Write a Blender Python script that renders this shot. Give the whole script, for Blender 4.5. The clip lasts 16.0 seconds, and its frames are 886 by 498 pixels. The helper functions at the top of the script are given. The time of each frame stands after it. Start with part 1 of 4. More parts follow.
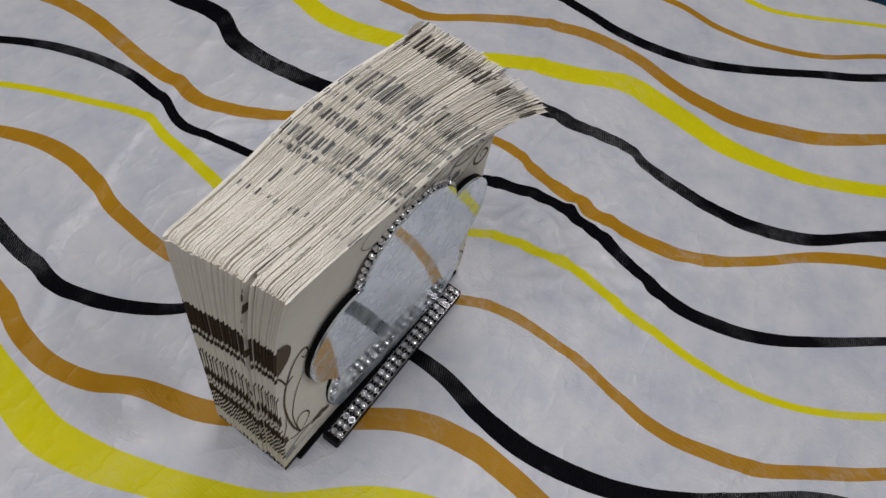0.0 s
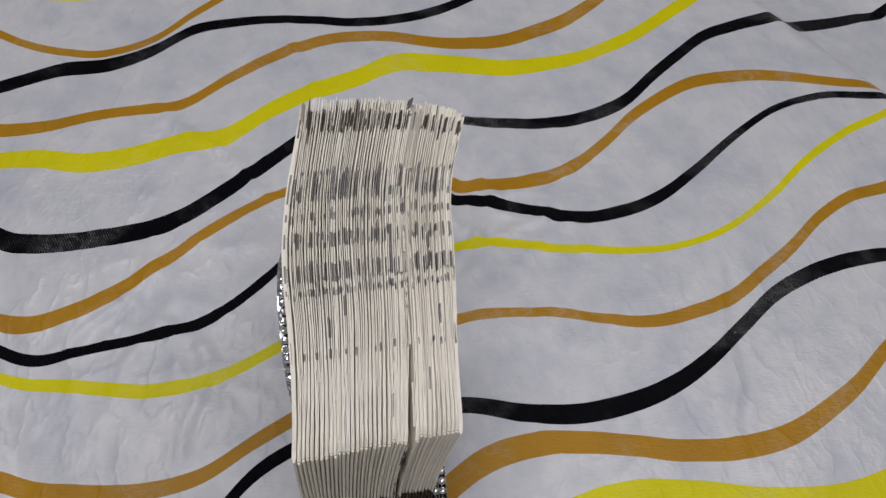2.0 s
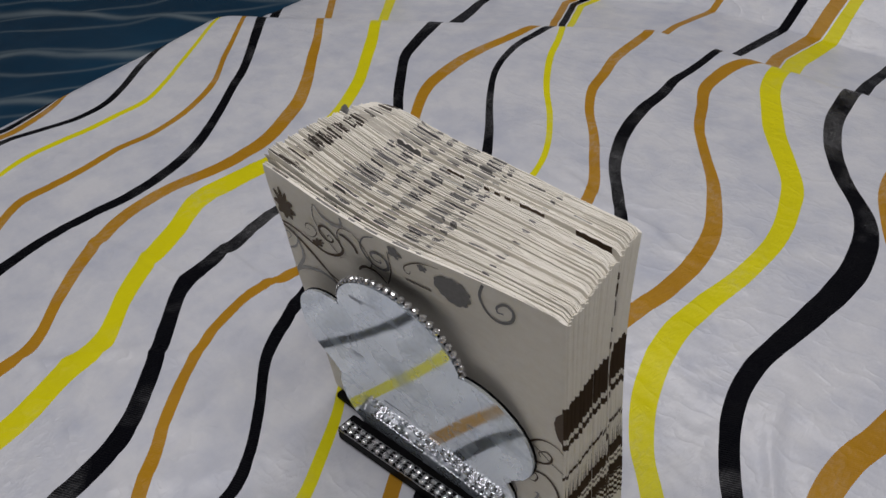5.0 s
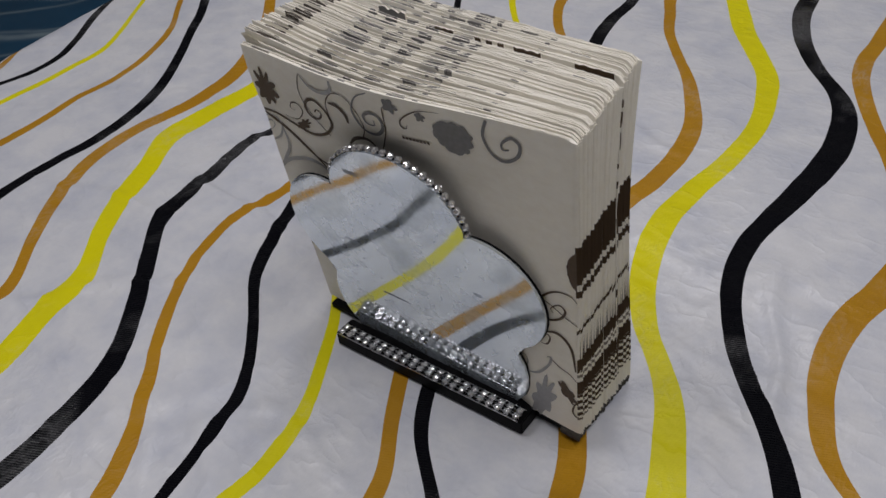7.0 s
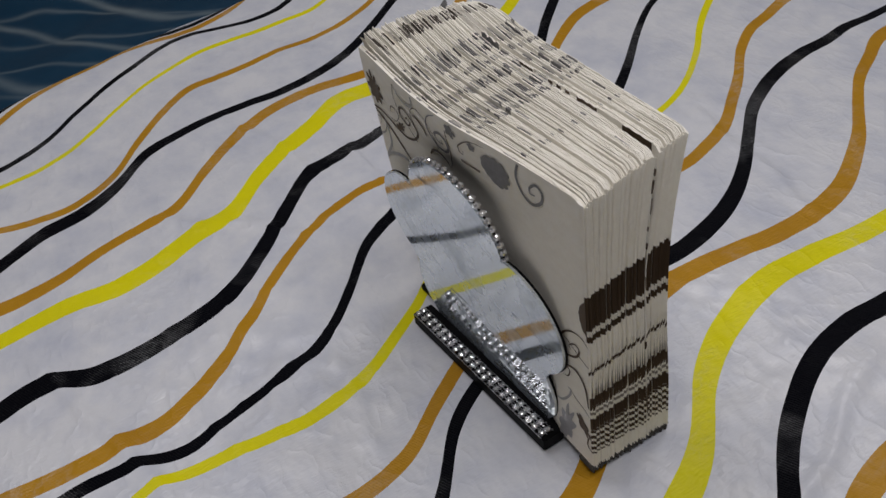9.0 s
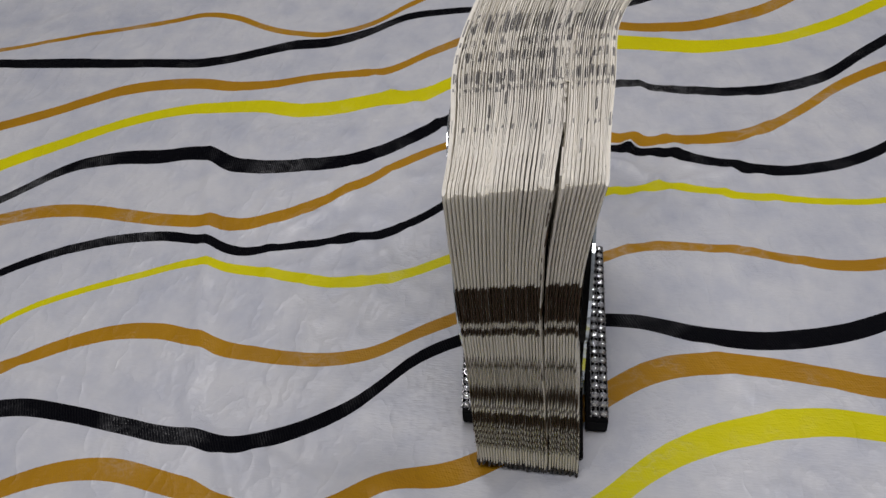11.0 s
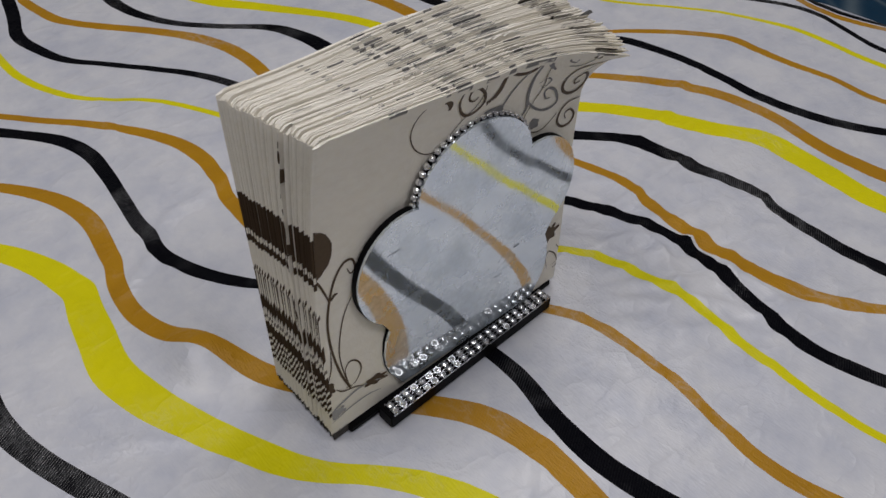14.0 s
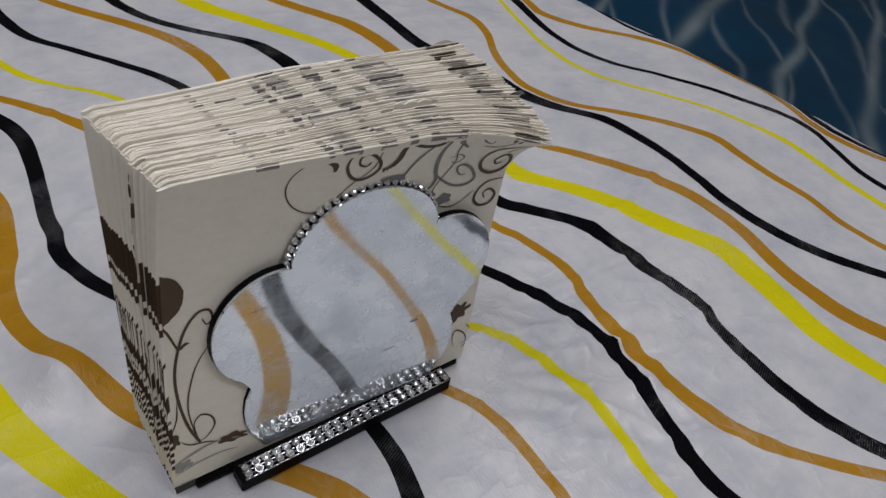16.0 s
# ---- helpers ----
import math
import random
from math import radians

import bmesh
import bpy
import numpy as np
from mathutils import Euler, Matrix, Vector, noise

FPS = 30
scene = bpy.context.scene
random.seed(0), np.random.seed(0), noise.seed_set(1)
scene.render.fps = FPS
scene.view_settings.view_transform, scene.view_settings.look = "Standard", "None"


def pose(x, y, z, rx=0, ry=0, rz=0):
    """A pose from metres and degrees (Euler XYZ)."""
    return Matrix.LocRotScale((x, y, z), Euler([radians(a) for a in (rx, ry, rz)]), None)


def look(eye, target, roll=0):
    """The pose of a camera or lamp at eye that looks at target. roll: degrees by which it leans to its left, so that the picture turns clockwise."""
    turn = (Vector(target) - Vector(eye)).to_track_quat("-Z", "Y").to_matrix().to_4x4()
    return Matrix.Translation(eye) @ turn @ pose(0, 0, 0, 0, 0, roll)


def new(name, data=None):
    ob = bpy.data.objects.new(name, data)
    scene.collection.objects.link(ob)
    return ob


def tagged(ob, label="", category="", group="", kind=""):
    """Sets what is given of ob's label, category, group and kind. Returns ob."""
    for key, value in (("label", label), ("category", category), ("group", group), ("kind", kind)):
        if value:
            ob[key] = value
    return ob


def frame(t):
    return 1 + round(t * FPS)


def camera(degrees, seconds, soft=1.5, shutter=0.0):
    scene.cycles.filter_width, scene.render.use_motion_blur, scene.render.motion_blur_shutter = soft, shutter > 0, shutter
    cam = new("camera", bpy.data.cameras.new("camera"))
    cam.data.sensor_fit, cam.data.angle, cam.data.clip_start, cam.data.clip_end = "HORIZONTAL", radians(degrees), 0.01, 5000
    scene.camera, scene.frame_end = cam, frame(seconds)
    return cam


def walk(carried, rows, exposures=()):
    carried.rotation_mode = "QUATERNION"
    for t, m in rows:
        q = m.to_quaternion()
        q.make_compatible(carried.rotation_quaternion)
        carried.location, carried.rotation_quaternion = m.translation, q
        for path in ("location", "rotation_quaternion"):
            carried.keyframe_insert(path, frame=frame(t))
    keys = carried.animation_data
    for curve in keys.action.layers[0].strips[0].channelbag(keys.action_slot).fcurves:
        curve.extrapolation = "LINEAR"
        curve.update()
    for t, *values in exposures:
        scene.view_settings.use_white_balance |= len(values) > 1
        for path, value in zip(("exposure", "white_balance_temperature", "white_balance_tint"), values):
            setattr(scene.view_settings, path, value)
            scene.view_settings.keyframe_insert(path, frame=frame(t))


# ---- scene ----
cam = camera(58.5, 16.0)
PATH = [
    (0, (-0.094, -0.108, 0.428), (0.915, 0.281, -1.255), 16.2),
    (0.5, (-0.106, -0.09, 0.427), (0.952, 0.205, -1.244), 14.6),
    (1, (-0.112, -0.063, 0.427), (0.986, 0.141, -1.232), 11.8),
    (1.5, (-0.11, -0.011, 0.418), (1.028, 0.004, -1.226), 10.2),
    (2, (-0.095, 0.022, 0.412), (1.059, -0.268, -1.195), 10.6),
    (2.5, (-0.09, 0.053, 0.4), (1.044, -0.481, -1.158), 7.1),
    (3, (-0.089, 0.084, 0.385), (1.017, -0.676, -1.097), 3.1),
    (3.2, (-0.093, 0.109, 0.375), (1.04, -0.757, -1.027), 2.5),
    (5.3, (-0.102, 0.183, 0.349), (0.959, -0.901, -0.955), -4.2),
    (5.5, (-0.104, 0.183, 0.34), (0.927, -0.919, -0.973), -4.2),
    (6, (-0.111, 0.196, 0.328), (0.898, -0.924, -0.987), -5.0),
    (6.5, (-0.107, 0.211, 0.315), (0.89, -0.897, -1.018), -5.8),
    (7, (-0.105, 0.212, 0.316), (0.893, -0.891, -1.021), -5.9),
    (7.5, (-0.102, 0.198, 0.328), (0.914, -0.896, -1.003), -6.6),
    (8, (-0.106, 0.19, 0.328), (0.947, -0.864, -1.006), -5.9),
    (8.5, (-0.126, 0.178, 0.338), (1.057, -0.705, -1.011), -7.3),
    (9, (-0.156, 0.165, 0.343), (1.151, -0.509, -1.012), -7.5),
    (9.2, (-0.167, 0.159, 0.348), (1.179, -0.413, -1.017), -7.8),
    (11.3, (-0.204, -0.022, 0.344), (1.154, 0.337, -1.08), -0.2),
    (11.5, (-0.211, -0.037, 0.343), (1.126, 0.415, -1.074), 2.3),
    (12, (-0.198, -0.083, 0.353), (1.076, 0.516, -1.068), 2.9),
    (12.5, (-0.185, -0.12, 0.362), (1.059, 0.532, -1.062), 5.6),
    (13, (-0.169, -0.154, 0.366), (0.921, 0.718, -1.067), 2.6),
    (13.5, (-0.137, -0.185, 0.36), (0.885, 0.783, -1.061), 2.0),
    (14, (-0.118, -0.205, 0.346), (0.883, 0.791, -1.071), 2.4),
    (14.5, (-0.111, -0.201, 0.359), (0.9, 0.768, -1.068), 7.1),
    (15, (-0.097, -0.212, 0.36), (0.893, 0.746, -1.091), 9.5),
    (15.5, (-0.075, -0.225, 0.344), (0.94, 0.784, -1.054), 11.5),
    (16, (-0.058, -0.214, 0.345), (0.963, 0.839, -1.015), 12.1),
]
walk(cam, [(t, look(eye, target, roll)) for t, eye, target, roll in PATH])

# ---- light ----
world = bpy.data.worlds.new("room_air")
scene.world = world
world.use_nodes = True
world.node_tree.nodes["Background"].inputs[0].default_value = (0.75, 0.82, 0.95, 1)
world.node_tree.nodes["Background"].inputs[1].default_value = 0.15
scene.view_settings.exposure = 0.0


def ceiling_lamp(x, y, z, size, watts, colour):
    data = bpy.data.lights.new("ceiling_lamp", "AREA")
    data.shape, data.size, data.energy, data.color = "DISK", size, watts, colour
    ob = new("ceiling_lamp", data)
    ob.matrix_world = look((x, y, z), (x, y, z - 1.0))
    return ob


for x, y, watts in ((0.75, 0.38, 8.0), (-0.55, 0.50, 6.9), (-0.45, -0.30, 6.7), (0.47, -1.02, 7.4)):
    ceiling_lamp(x, y, 1.80, 0.7, watts, (1.0, 0.965, 0.985))


# ---- materials ----
def material(name, colour, rough=0.6, metal=0.0, spec=0.5):
    m = bpy.data.materials.new(name)
    m.use_nodes = True
    b = m.node_tree.nodes["Principled BSDF"]
    b.inputs["Base Color"].default_value = (*colour, 1)
    b.inputs["Roughness"].default_value = rough
    b.inputs["Metallic"].default_value = metal
    b.inputs["Specular IOR Level"].default_value = spec
    return m, m.node_tree, b


def node(tree, kind, **inputs):
    n = tree.nodes.new(kind)
    for key, value in inputs.items():
        n.inputs[key.replace("_", " ")].default_value = value
    return n


def mathnode(tree, op, a, b=0.0, c=None):
    n = tree.nodes.new("ShaderNodeMath")
    n.operation = op
    for i, v in enumerate((a, b) if c is None else (a, b, c)):
        if isinstance(v, (int, float)):
            n.inputs[i].default_value = v
        else:
            tree.links.new(v, n.inputs[i])
    return n.outputs[0]


def mix(tree, fac, a, b):
    n = tree.nodes.new("ShaderNodeMix")
    n.data_type = "RGBA"
    for slot, v in ((0, fac), (6, a), (7, b)):
        if isinstance(v, (int, float)):
            n.inputs[slot].default_value = v
        elif isinstance(v, tuple):
            n.inputs[slot].default_value = (*v, 1)
        else:
            tree.links.new(v, n.inputs[slot])
    return n.outputs[2]


def noise_of(tree, scale, detail=3.0, rough=0.55, stretch=None):
    n = node(tree, "ShaderNodeTexNoise", Scale=scale, Detail=detail, Roughness=rough)
    co = tree.nodes.new("ShaderNodeTexCoord").outputs["Object"]
    if stretch:
        mp = tree.nodes.new("ShaderNodeMapping")
        mp.inputs["Scale"].default_value = stretch
        tree.links.new(co, mp.inputs[0])
        co = mp.outputs[0]
    tree.links.new(co, n.inputs["Vector"])
    return n.outputs["Fac"]


def band(tree, v, lo, hi, soft=0.004):
    """1 between lo and hi, 0 elsewhere."""
    up = tree.nodes.new("ShaderNodeMapRange")
    up.interpolation_type = "SMOOTHSTEP"
    dn = tree.nodes.new("ShaderNodeMapRange")
    dn.interpolation_type = "SMOOTHSTEP"
    for n, e0, e1 in ((up, lo - soft, lo + soft), (dn, hi - soft, hi + soft)):
        tree.links.new(v, n.inputs["Value"])
        n.inputs["From Min"].default_value, n.inputs["From Max"].default_value = e0, e1
    dn.inputs["To Min"].default_value, dn.inputs["To Max"].default_value = 1.0, 0.0
    return mathnode(tree, "MULTIPLY", up.outputs[0], dn.outputs[0])


def bump(tree, bsdf, height, strength, distance):
    n = node(tree, "ShaderNodeBump", Strength=strength, Distance=distance)
    tree.links.new(height, n.inputs["Height"])
    tree.links.new(n.outputs[0], bsdf.inputs["Normal"])


def cloth_material(name, colour, worn, rough, grain, spec=0.4, glint_tint=0.0, glint=0.0, woven=0.0):
    """Thin printed plastic-coated cloth: faint blotches, fine weave, gentle sheen."""
    m, t, b = material(name, colour, rough, 0.0, spec)
    blotch = noise_of(t, 14.0, 5.0, 0.62)
    fine = noise_of(t, 320.0, 2.0)
    cloud = noise_of(t, 47.0, 4.0, 0.6)
    f = mathnode(t, "MULTIPLY", mathnode(t, "SUBTRACT", mathnode(t, "ADD", mathnode(t, "MULTIPLY", blotch, 0.6), mathnode(t, "MULTIPLY", cloud, 0.4)), 0.41), 3.6)
    f = mathnode(t, "MAXIMUM", mathnode(t, "MINIMUM", f, 1.0), 0.0)
    col = mix(t, f, colour, worn)
    col = mix(t, mathnode(t, "MULTIPLY", fine, 0.22), col, tuple(c * 0.8 for c in colour))
    t.links.new(col, b.inputs["Base Color"])
    r = mathnode(t, "ADD", rough - 0.10, mathnode(t, "MULTIPLY", blotch, 0.22))
    t.links.new(r, b.inputs["Roughness"])
    weave = noise_of(t, 900.0, 1.0, 0.5, (1.0, 0.25, 1.0))
    crease = mathnode(t, "ABSOLUTE", mathnode(t, "SUBTRACT", noise_of(t, 21.0, 3.0, 0.5, (1.0, 1.7, 1.0)), 0.5))
    crease = mathnode(t, "POWER", mathnode(t, "SUBTRACT", 1.0, crease), 16.0)
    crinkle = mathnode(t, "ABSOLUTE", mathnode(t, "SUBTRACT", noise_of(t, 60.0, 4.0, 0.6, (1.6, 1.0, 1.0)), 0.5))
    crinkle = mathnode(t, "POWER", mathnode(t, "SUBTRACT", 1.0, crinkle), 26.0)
    # random patches that carry the glints: paler creases, stronger specular, more relief
    glint_patch = mathnode(t, "MULTIPLY", mathnode(t, "SUBTRACT", noise_of(t, 9.0, 3.0, 0.6), 0.51), 7.0)
    glint_patch = mathnode(t, "MAXIMUM", mathnode(t, "MINIMUM", glint_patch, 1.0), 0.0)
    thread = node(t, "ShaderNodeTexWave", Scale=230.0, Distortion=2.5, Detail=2.0, Detail_Scale=3.0)
    turned = t.nodes.new("ShaderNodeMapping")
    turned.inputs["Rotation"].default_value = (0, 0, radians(64))
    t.links.new(t.nodes.new("ShaderNodeTexCoord").outputs["Object"], turned.inputs[0])
    t.links.new(turned.outputs[0], thread.inputs["Vector"])
    ribs = thread.outputs["Fac"]
    if woven:
        patch = mathnode(t, "MULTIPLY", ribs, mathnode(t, "MULTIPLY", noise_of(t, 30.0, 2.0), woven))
        col = mix(t, patch, col, tuple(min(1.0, 0.6 * c + 0.012) for c in colour))
    # pale glints of light on the creases, mixed into the stripe colour
    glint_streaks = mathnode(t, "MULTIPLY", mathnode(t, "MULTIPLY", crinkle, glint_patch), mathnode(t, "MULTIPLY", weave, glint_tint))
    t.links.new(mix(t, glint_streaks, col, (0.60, 0.61, 0.63)), b.inputs["Base Color"])
    t.links.new(mathnode(t, "ADD", spec, mathnode(t, "MULTIPLY", mathnode(t, "MULTIPLY", glint_patch, mathnode(t, "POWER", ribs, 2.0)), glint)), b.inputs["Specular IOR Level"])
    h = mathnode(t, "ADD", mathnode(t, "MULTIPLY", weave, grain), noise_of(t, 55.0, 3.0))
    h = mathnode(t, "ADD", h, mathnode(t, "MULTIPLY", crease, 0.7))
    h = mathnode(t, "ADD", h, mathnode(t, "MULTIPLY", mathnode(t, "MULTIPLY", crinkle, glint_patch), 0.35))
    h = mathnode(t, "ADD", h, mathnode(t, "MULTIPLY", ribs, 0.45 * woven))
    bump(t, b, h, 0.55, 0.0012)
    return m


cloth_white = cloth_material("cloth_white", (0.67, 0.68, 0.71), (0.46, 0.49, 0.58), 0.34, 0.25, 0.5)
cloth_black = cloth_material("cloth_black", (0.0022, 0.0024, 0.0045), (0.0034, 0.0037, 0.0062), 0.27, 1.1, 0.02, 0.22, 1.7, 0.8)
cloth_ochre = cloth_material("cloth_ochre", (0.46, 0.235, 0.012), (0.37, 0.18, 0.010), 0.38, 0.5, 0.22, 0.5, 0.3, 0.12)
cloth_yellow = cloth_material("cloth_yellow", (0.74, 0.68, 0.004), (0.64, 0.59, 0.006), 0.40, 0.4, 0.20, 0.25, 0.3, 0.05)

plain_paper, qt, qb = material("plain_paper", (0.82, 0.79, 0.72), 0.85, 0.0, 0.25)
qt.links.new(mix(qt, noise_of(qt, 260.0, 4.0, 0.6), (0.74, 0.70, 0.61), (0.88, 0.85, 0.78)), qb.inputs["Base Color"])
paper, pt, pb = material("napkin_paper", (0.72, 0.68, 0.60), 0.85, 0.0, 0.25)
brown_ink, bt, bb = material("brown_ink", (0.105, 0.066, 0.036), 0.6, 0.0, 0.4)
grey_ink, gt, gb = material("grey_ink", (0.20, 0.20, 0.205), 0.55, 0.0, 0.4)
silver_ink, st, sb = material("silver_ink", (0.36, 0.36, 0.365), 0.45, 0.2, 0.4)
for tree, bs, base in ((bt, bb, (0.085, 0.054, 0.030)), (gt, gb, (0.20, 0.20, 0.205)), (st, sb, (0.36, 0.36, 0.365))):
    tree.links.new(mix(tree, noise_of(tree, 500.0, 2.0), tuple(c * 0.8 for c in base), tuple(c * 1.25 for c in base)), bs.inputs["Base Color"])

dark_tissue, dt, db = material("dark_tissue", (0.05, 0.045, 0.04), 0.9, 0.0, 0.1)
dt.links.new(mix(dt, noise_of(dt, 700.0, 3.0), (0.015, 0.014, 0.013), (0.16, 0.15, 0.14)), db.inputs["Base Color"])

# paper: print that shows on the folded edges and on the open top edges
uv = pt.nodes.new("ShaderNodeUVMap")
uv.uv_map = "sheet"
uv2 = pt.nodes.new("ShaderNodeUVMap")
uv2.uv_map = "layer"
sep, sep2 = pt.nodes.new("ShaderNodeSeparateXYZ"), pt.nodes.new("ShaderNodeSeparateXYZ")
pt.links.new(uv.outputs[0], sep.inputs[0])
pt.links.new(uv2.outputs[0], sep2.inputs[0])
U, V, across, leaf = sep.outputs[0], sep.outputs[1], sep2.outputs[0], sep2.outputs[1]
rnd = pt.nodes.new("ShaderNodeObjectInfo").outputs["Random"]
slant = mathnode(pt, "MULTIPLY", mathnode(pt, "SUBTRACT", across, 0.5), 0.016)
jit = mathnode(pt, "MULTIPLY", mathnode(pt, "SUBTRACT", rnd, 0.5), 0.013)
VE = mathnode(pt, "ADD", V, mathnode(pt, "ADD", slant, jit))
half_side = mathnode(pt, "GREATER_THAN", across, 0.5)
VB = mathnode(pt, "ADD", V, mathnode(pt, "ADD", mathnode(pt, "MULTIPLY", slant, 0.35), mathnode(pt, "MULTIPLY", jit, 0.7)))
ink = band(pt, VB, 0.603, 0.722, 0.0015)


def add_ink(more):
    global ink
    ink = mathnode(pt, "MAXIMUM", ink, more)


# a double line under the wide band
add_ink(band(pt, VB, 0.560, 0.583, 0.0015))
add_ink(mathnode(pt, "MULTIPLY", band(pt, VB, 0.580, 0.605, 0.002), band(pt, across, 0.38, 0.52, 0.02)))
# ticks, then slanting strokes that thicken into a row of teeth
steep = mathnode(pt, "ADD", V, mathnode(pt, "ADD", jit, mathnode(pt, "MULTIPLY", across, 0.05)))
add_ink(band(pt, steep, 0.470, 0.484, 0.002))
add_ink(mathnode(pt, "MULTIPLY", band(pt, V, 0.335, 0.452, 0.004), band(pt, mathnode(pt, "ADD", across, mathnode(pt, "MULTIPLY", V, 2.2)), 1.22, 1.42, 0.03)))
add_ink(band(pt, steep, 0.318, 0.372, 0.002))
add_ink(mathnode(pt, "MULTIPLY", band(pt, VE, 0.262, 0.274, 0.002), 0.8))
# wide band over a chequer
add_ink(band(pt, VE, 0.190, 0.245, 0.002))
phase = mathnode(pt, "ADD", mathnode(pt, "MULTIPLY", VE, 230.0), mathnode(pt, "MULTIPLY", half_side, 3.14))
add_ink(mathnode(pt, "MULTIPLY", band(pt, VE, 0.075, 0.190, 0.003), mathnode(pt, "GREATER_THAN", mathnode(pt, "SINE", phase), -0.2)))
rim = band(pt, U, -0.05, 0.0085, 0.001)
edge_ink = mathnode(pt, "MULTIPLY", ink, rim)

ramp = pt.nodes.new("ShaderNodeValToRGB")
ramp.color_ramp.interpolation = "LINEAR"
share = ((0.0, 0.012), (0.214, 0.012), (0.216, 0.50), (0.230, 0.50), (0.232, 0.012), (0.374, 0.012), (0.376, 0.80), (0.391, 0.80), (0.393, 0.10), (0.412, 0.10), (0.414, 0.88),
         (0.462, 0.88), (0.464, 0.04), (0.508, 0.04), (0.510, 0.84), (0.553, 0.84), (0.555, 0.05), (0.592, 0.05), (0.594, 0.74), (0.614, 0.74), (0.616, 0.08), (0.648, 0.08),
         (0.650, 0.80), (0.690, 0.74), (0.735, 0.60), (0.765, 0.02), (0.876, 0.02), (0.882, 0.92), (0.950, 0.85), (0.958, 0.06))
while len(ramp.color_ramp.elements) < len(share):
    ramp.color_ramp.elements.new(0.5)
for e, (p, v) in zip(ramp.color_ramp.elements, share):
    e.position, e.color = p, (v, v, v, 1)
own = mathnode(pt, "FRACT", mathnode(pt, "MULTIPLY", leaf, 13.7))
UJ = mathnode(pt, "ADD", U, mathnode(pt, "MULTIPLY", mathnode(pt, "SUBTRACT", own, 0.5), 0.011))
pt.links.new(UJ, ramp.inputs[0])
dash = node(pt, "ShaderNodeTexWhiteNoise")
dash.noise_dimensions = "3D"
comb = pt.nodes.new("ShaderNodeCombineXYZ")
pt.links.new(mathnode(pt, "FLOOR", mathnode(pt, "MULTIPLY", U, 19.0)), comb.inputs[0])
pt.links.new(mathnode(pt, "MULTIPLY", leaf, 97.0), comb.inputs[2])
pt.links.new(comb.outputs[0], dash.inputs["Vector"])
second = mathnode(pt, "MULTIPLY", mathnode(pt, "GREATER_THAN", leaf, 1.5), 0.72)
dense = mathnode(pt, "MULTIPLY", ramp.outputs[0], mathnode(pt, "SUBTRACT", 1.12, second))
hit = mathnode(pt, "LESS_THAN", dash.outputs["Value"], dense)
top_ink = mathnode(pt, "MULTIPLY", hit, band(pt, V, 0.990, 1.2, 0.003))
top_ink = mathnode(pt, "MULTIPLY", top_ink, mathnode(pt, "GREATER_THAN", across, mathnode(pt, "ADD", 0.06, mathnode(pt, "MULTIPLY", own, 0.22))))
top_ink = mathnode(pt, "MULTIPLY", top_ink, mathnode(pt, "LESS_THAN", across, mathnode(pt, "ADD", 0.62, mathnode(pt, "MULTIPLY", mathnode(pt, "FRACT", mathnode(pt, "MULTIPLY", own, 5.3)), 0.34))))
tone = mix(pt, band(pt, U, 0.80, 1.1, 0.02), (0.085, 0.082, 0.086), (0.050, 0.036, 0.026))
tone = mix(pt, mathnode(pt, "ADD", mathnode(pt, "ADD", 0.5, mathnode(pt, "MULTIPLY", band(pt, U, 0.80, 1.1, 0.02), 0.4)), mathnode(pt, "MULTIPLY", own, 0.5)), (0.34, 0.335, 0.33), tone)
fibre = noise_of(pt, 260.0, 4.0, 0.6)
cream = mix(pt, fibre, (0.88, 0.836, 0.735), (0.96, 0.938, 0.865))
thread = noise_of(pt, 900.0, 3.0, 0.7, (0.10, 1.0, 0.3))
cream = mix(pt, mathnode(pt, "MULTIPLY", mathnode(pt, "MAXIMUM", mathnode(pt, "SUBTRACT", thread, 0.42), 0.0), 0.35), cream, (0.60, 0.56, 0.48))
cream = mix(pt, mathnode(pt, "MULTIPLY", own, 0.08), cream, (0.74, 0.69, 0.57))
col = mix(pt, mathnode(pt, "MULTIPLY", top_ink, 0.95), cream, tone)
col = mix(pt, edge_ink, col, (0.070, 0.044, 0.025))
pt.links.new(col, pb.inputs["Base Color"])
emboss = node(pt, "ShaderNodeTexVoronoi", Scale=700.0)
pt.links.new(pt.nodes.new("ShaderNodeTexCoord").outputs["Object"], emboss.inputs["Vector"])
bump(pt, pb, mathnode(pt, "ADD", emboss.outputs["Distance"], fibre), 0.13, 0.0006)

base_black, kt, kb = material("black_base", (0.008, 0.008, 0.009), 0.5, 0.0, 0.05)
kt.links.new(mix(kt, noise_of(kt, 180.0, 3.0), (0.0025, 0.0025, 0.003), (0.007, 0.007, 0.008)), kb.inputs["Base Color"])
bump(kt, kb, noise_of(kt, 420.0, 3.0), 0.2, 0.0006)
chrome, _, _ = material("silver_setting", (0.58, 0.58, 0.60), 0.22, 1.0)
crystal, _, xb = material("crystal", (0.93, 0.935, 0.95), 0.11, 0.75, 1.0)
xb.inputs["IOR"].default_value = 1.7

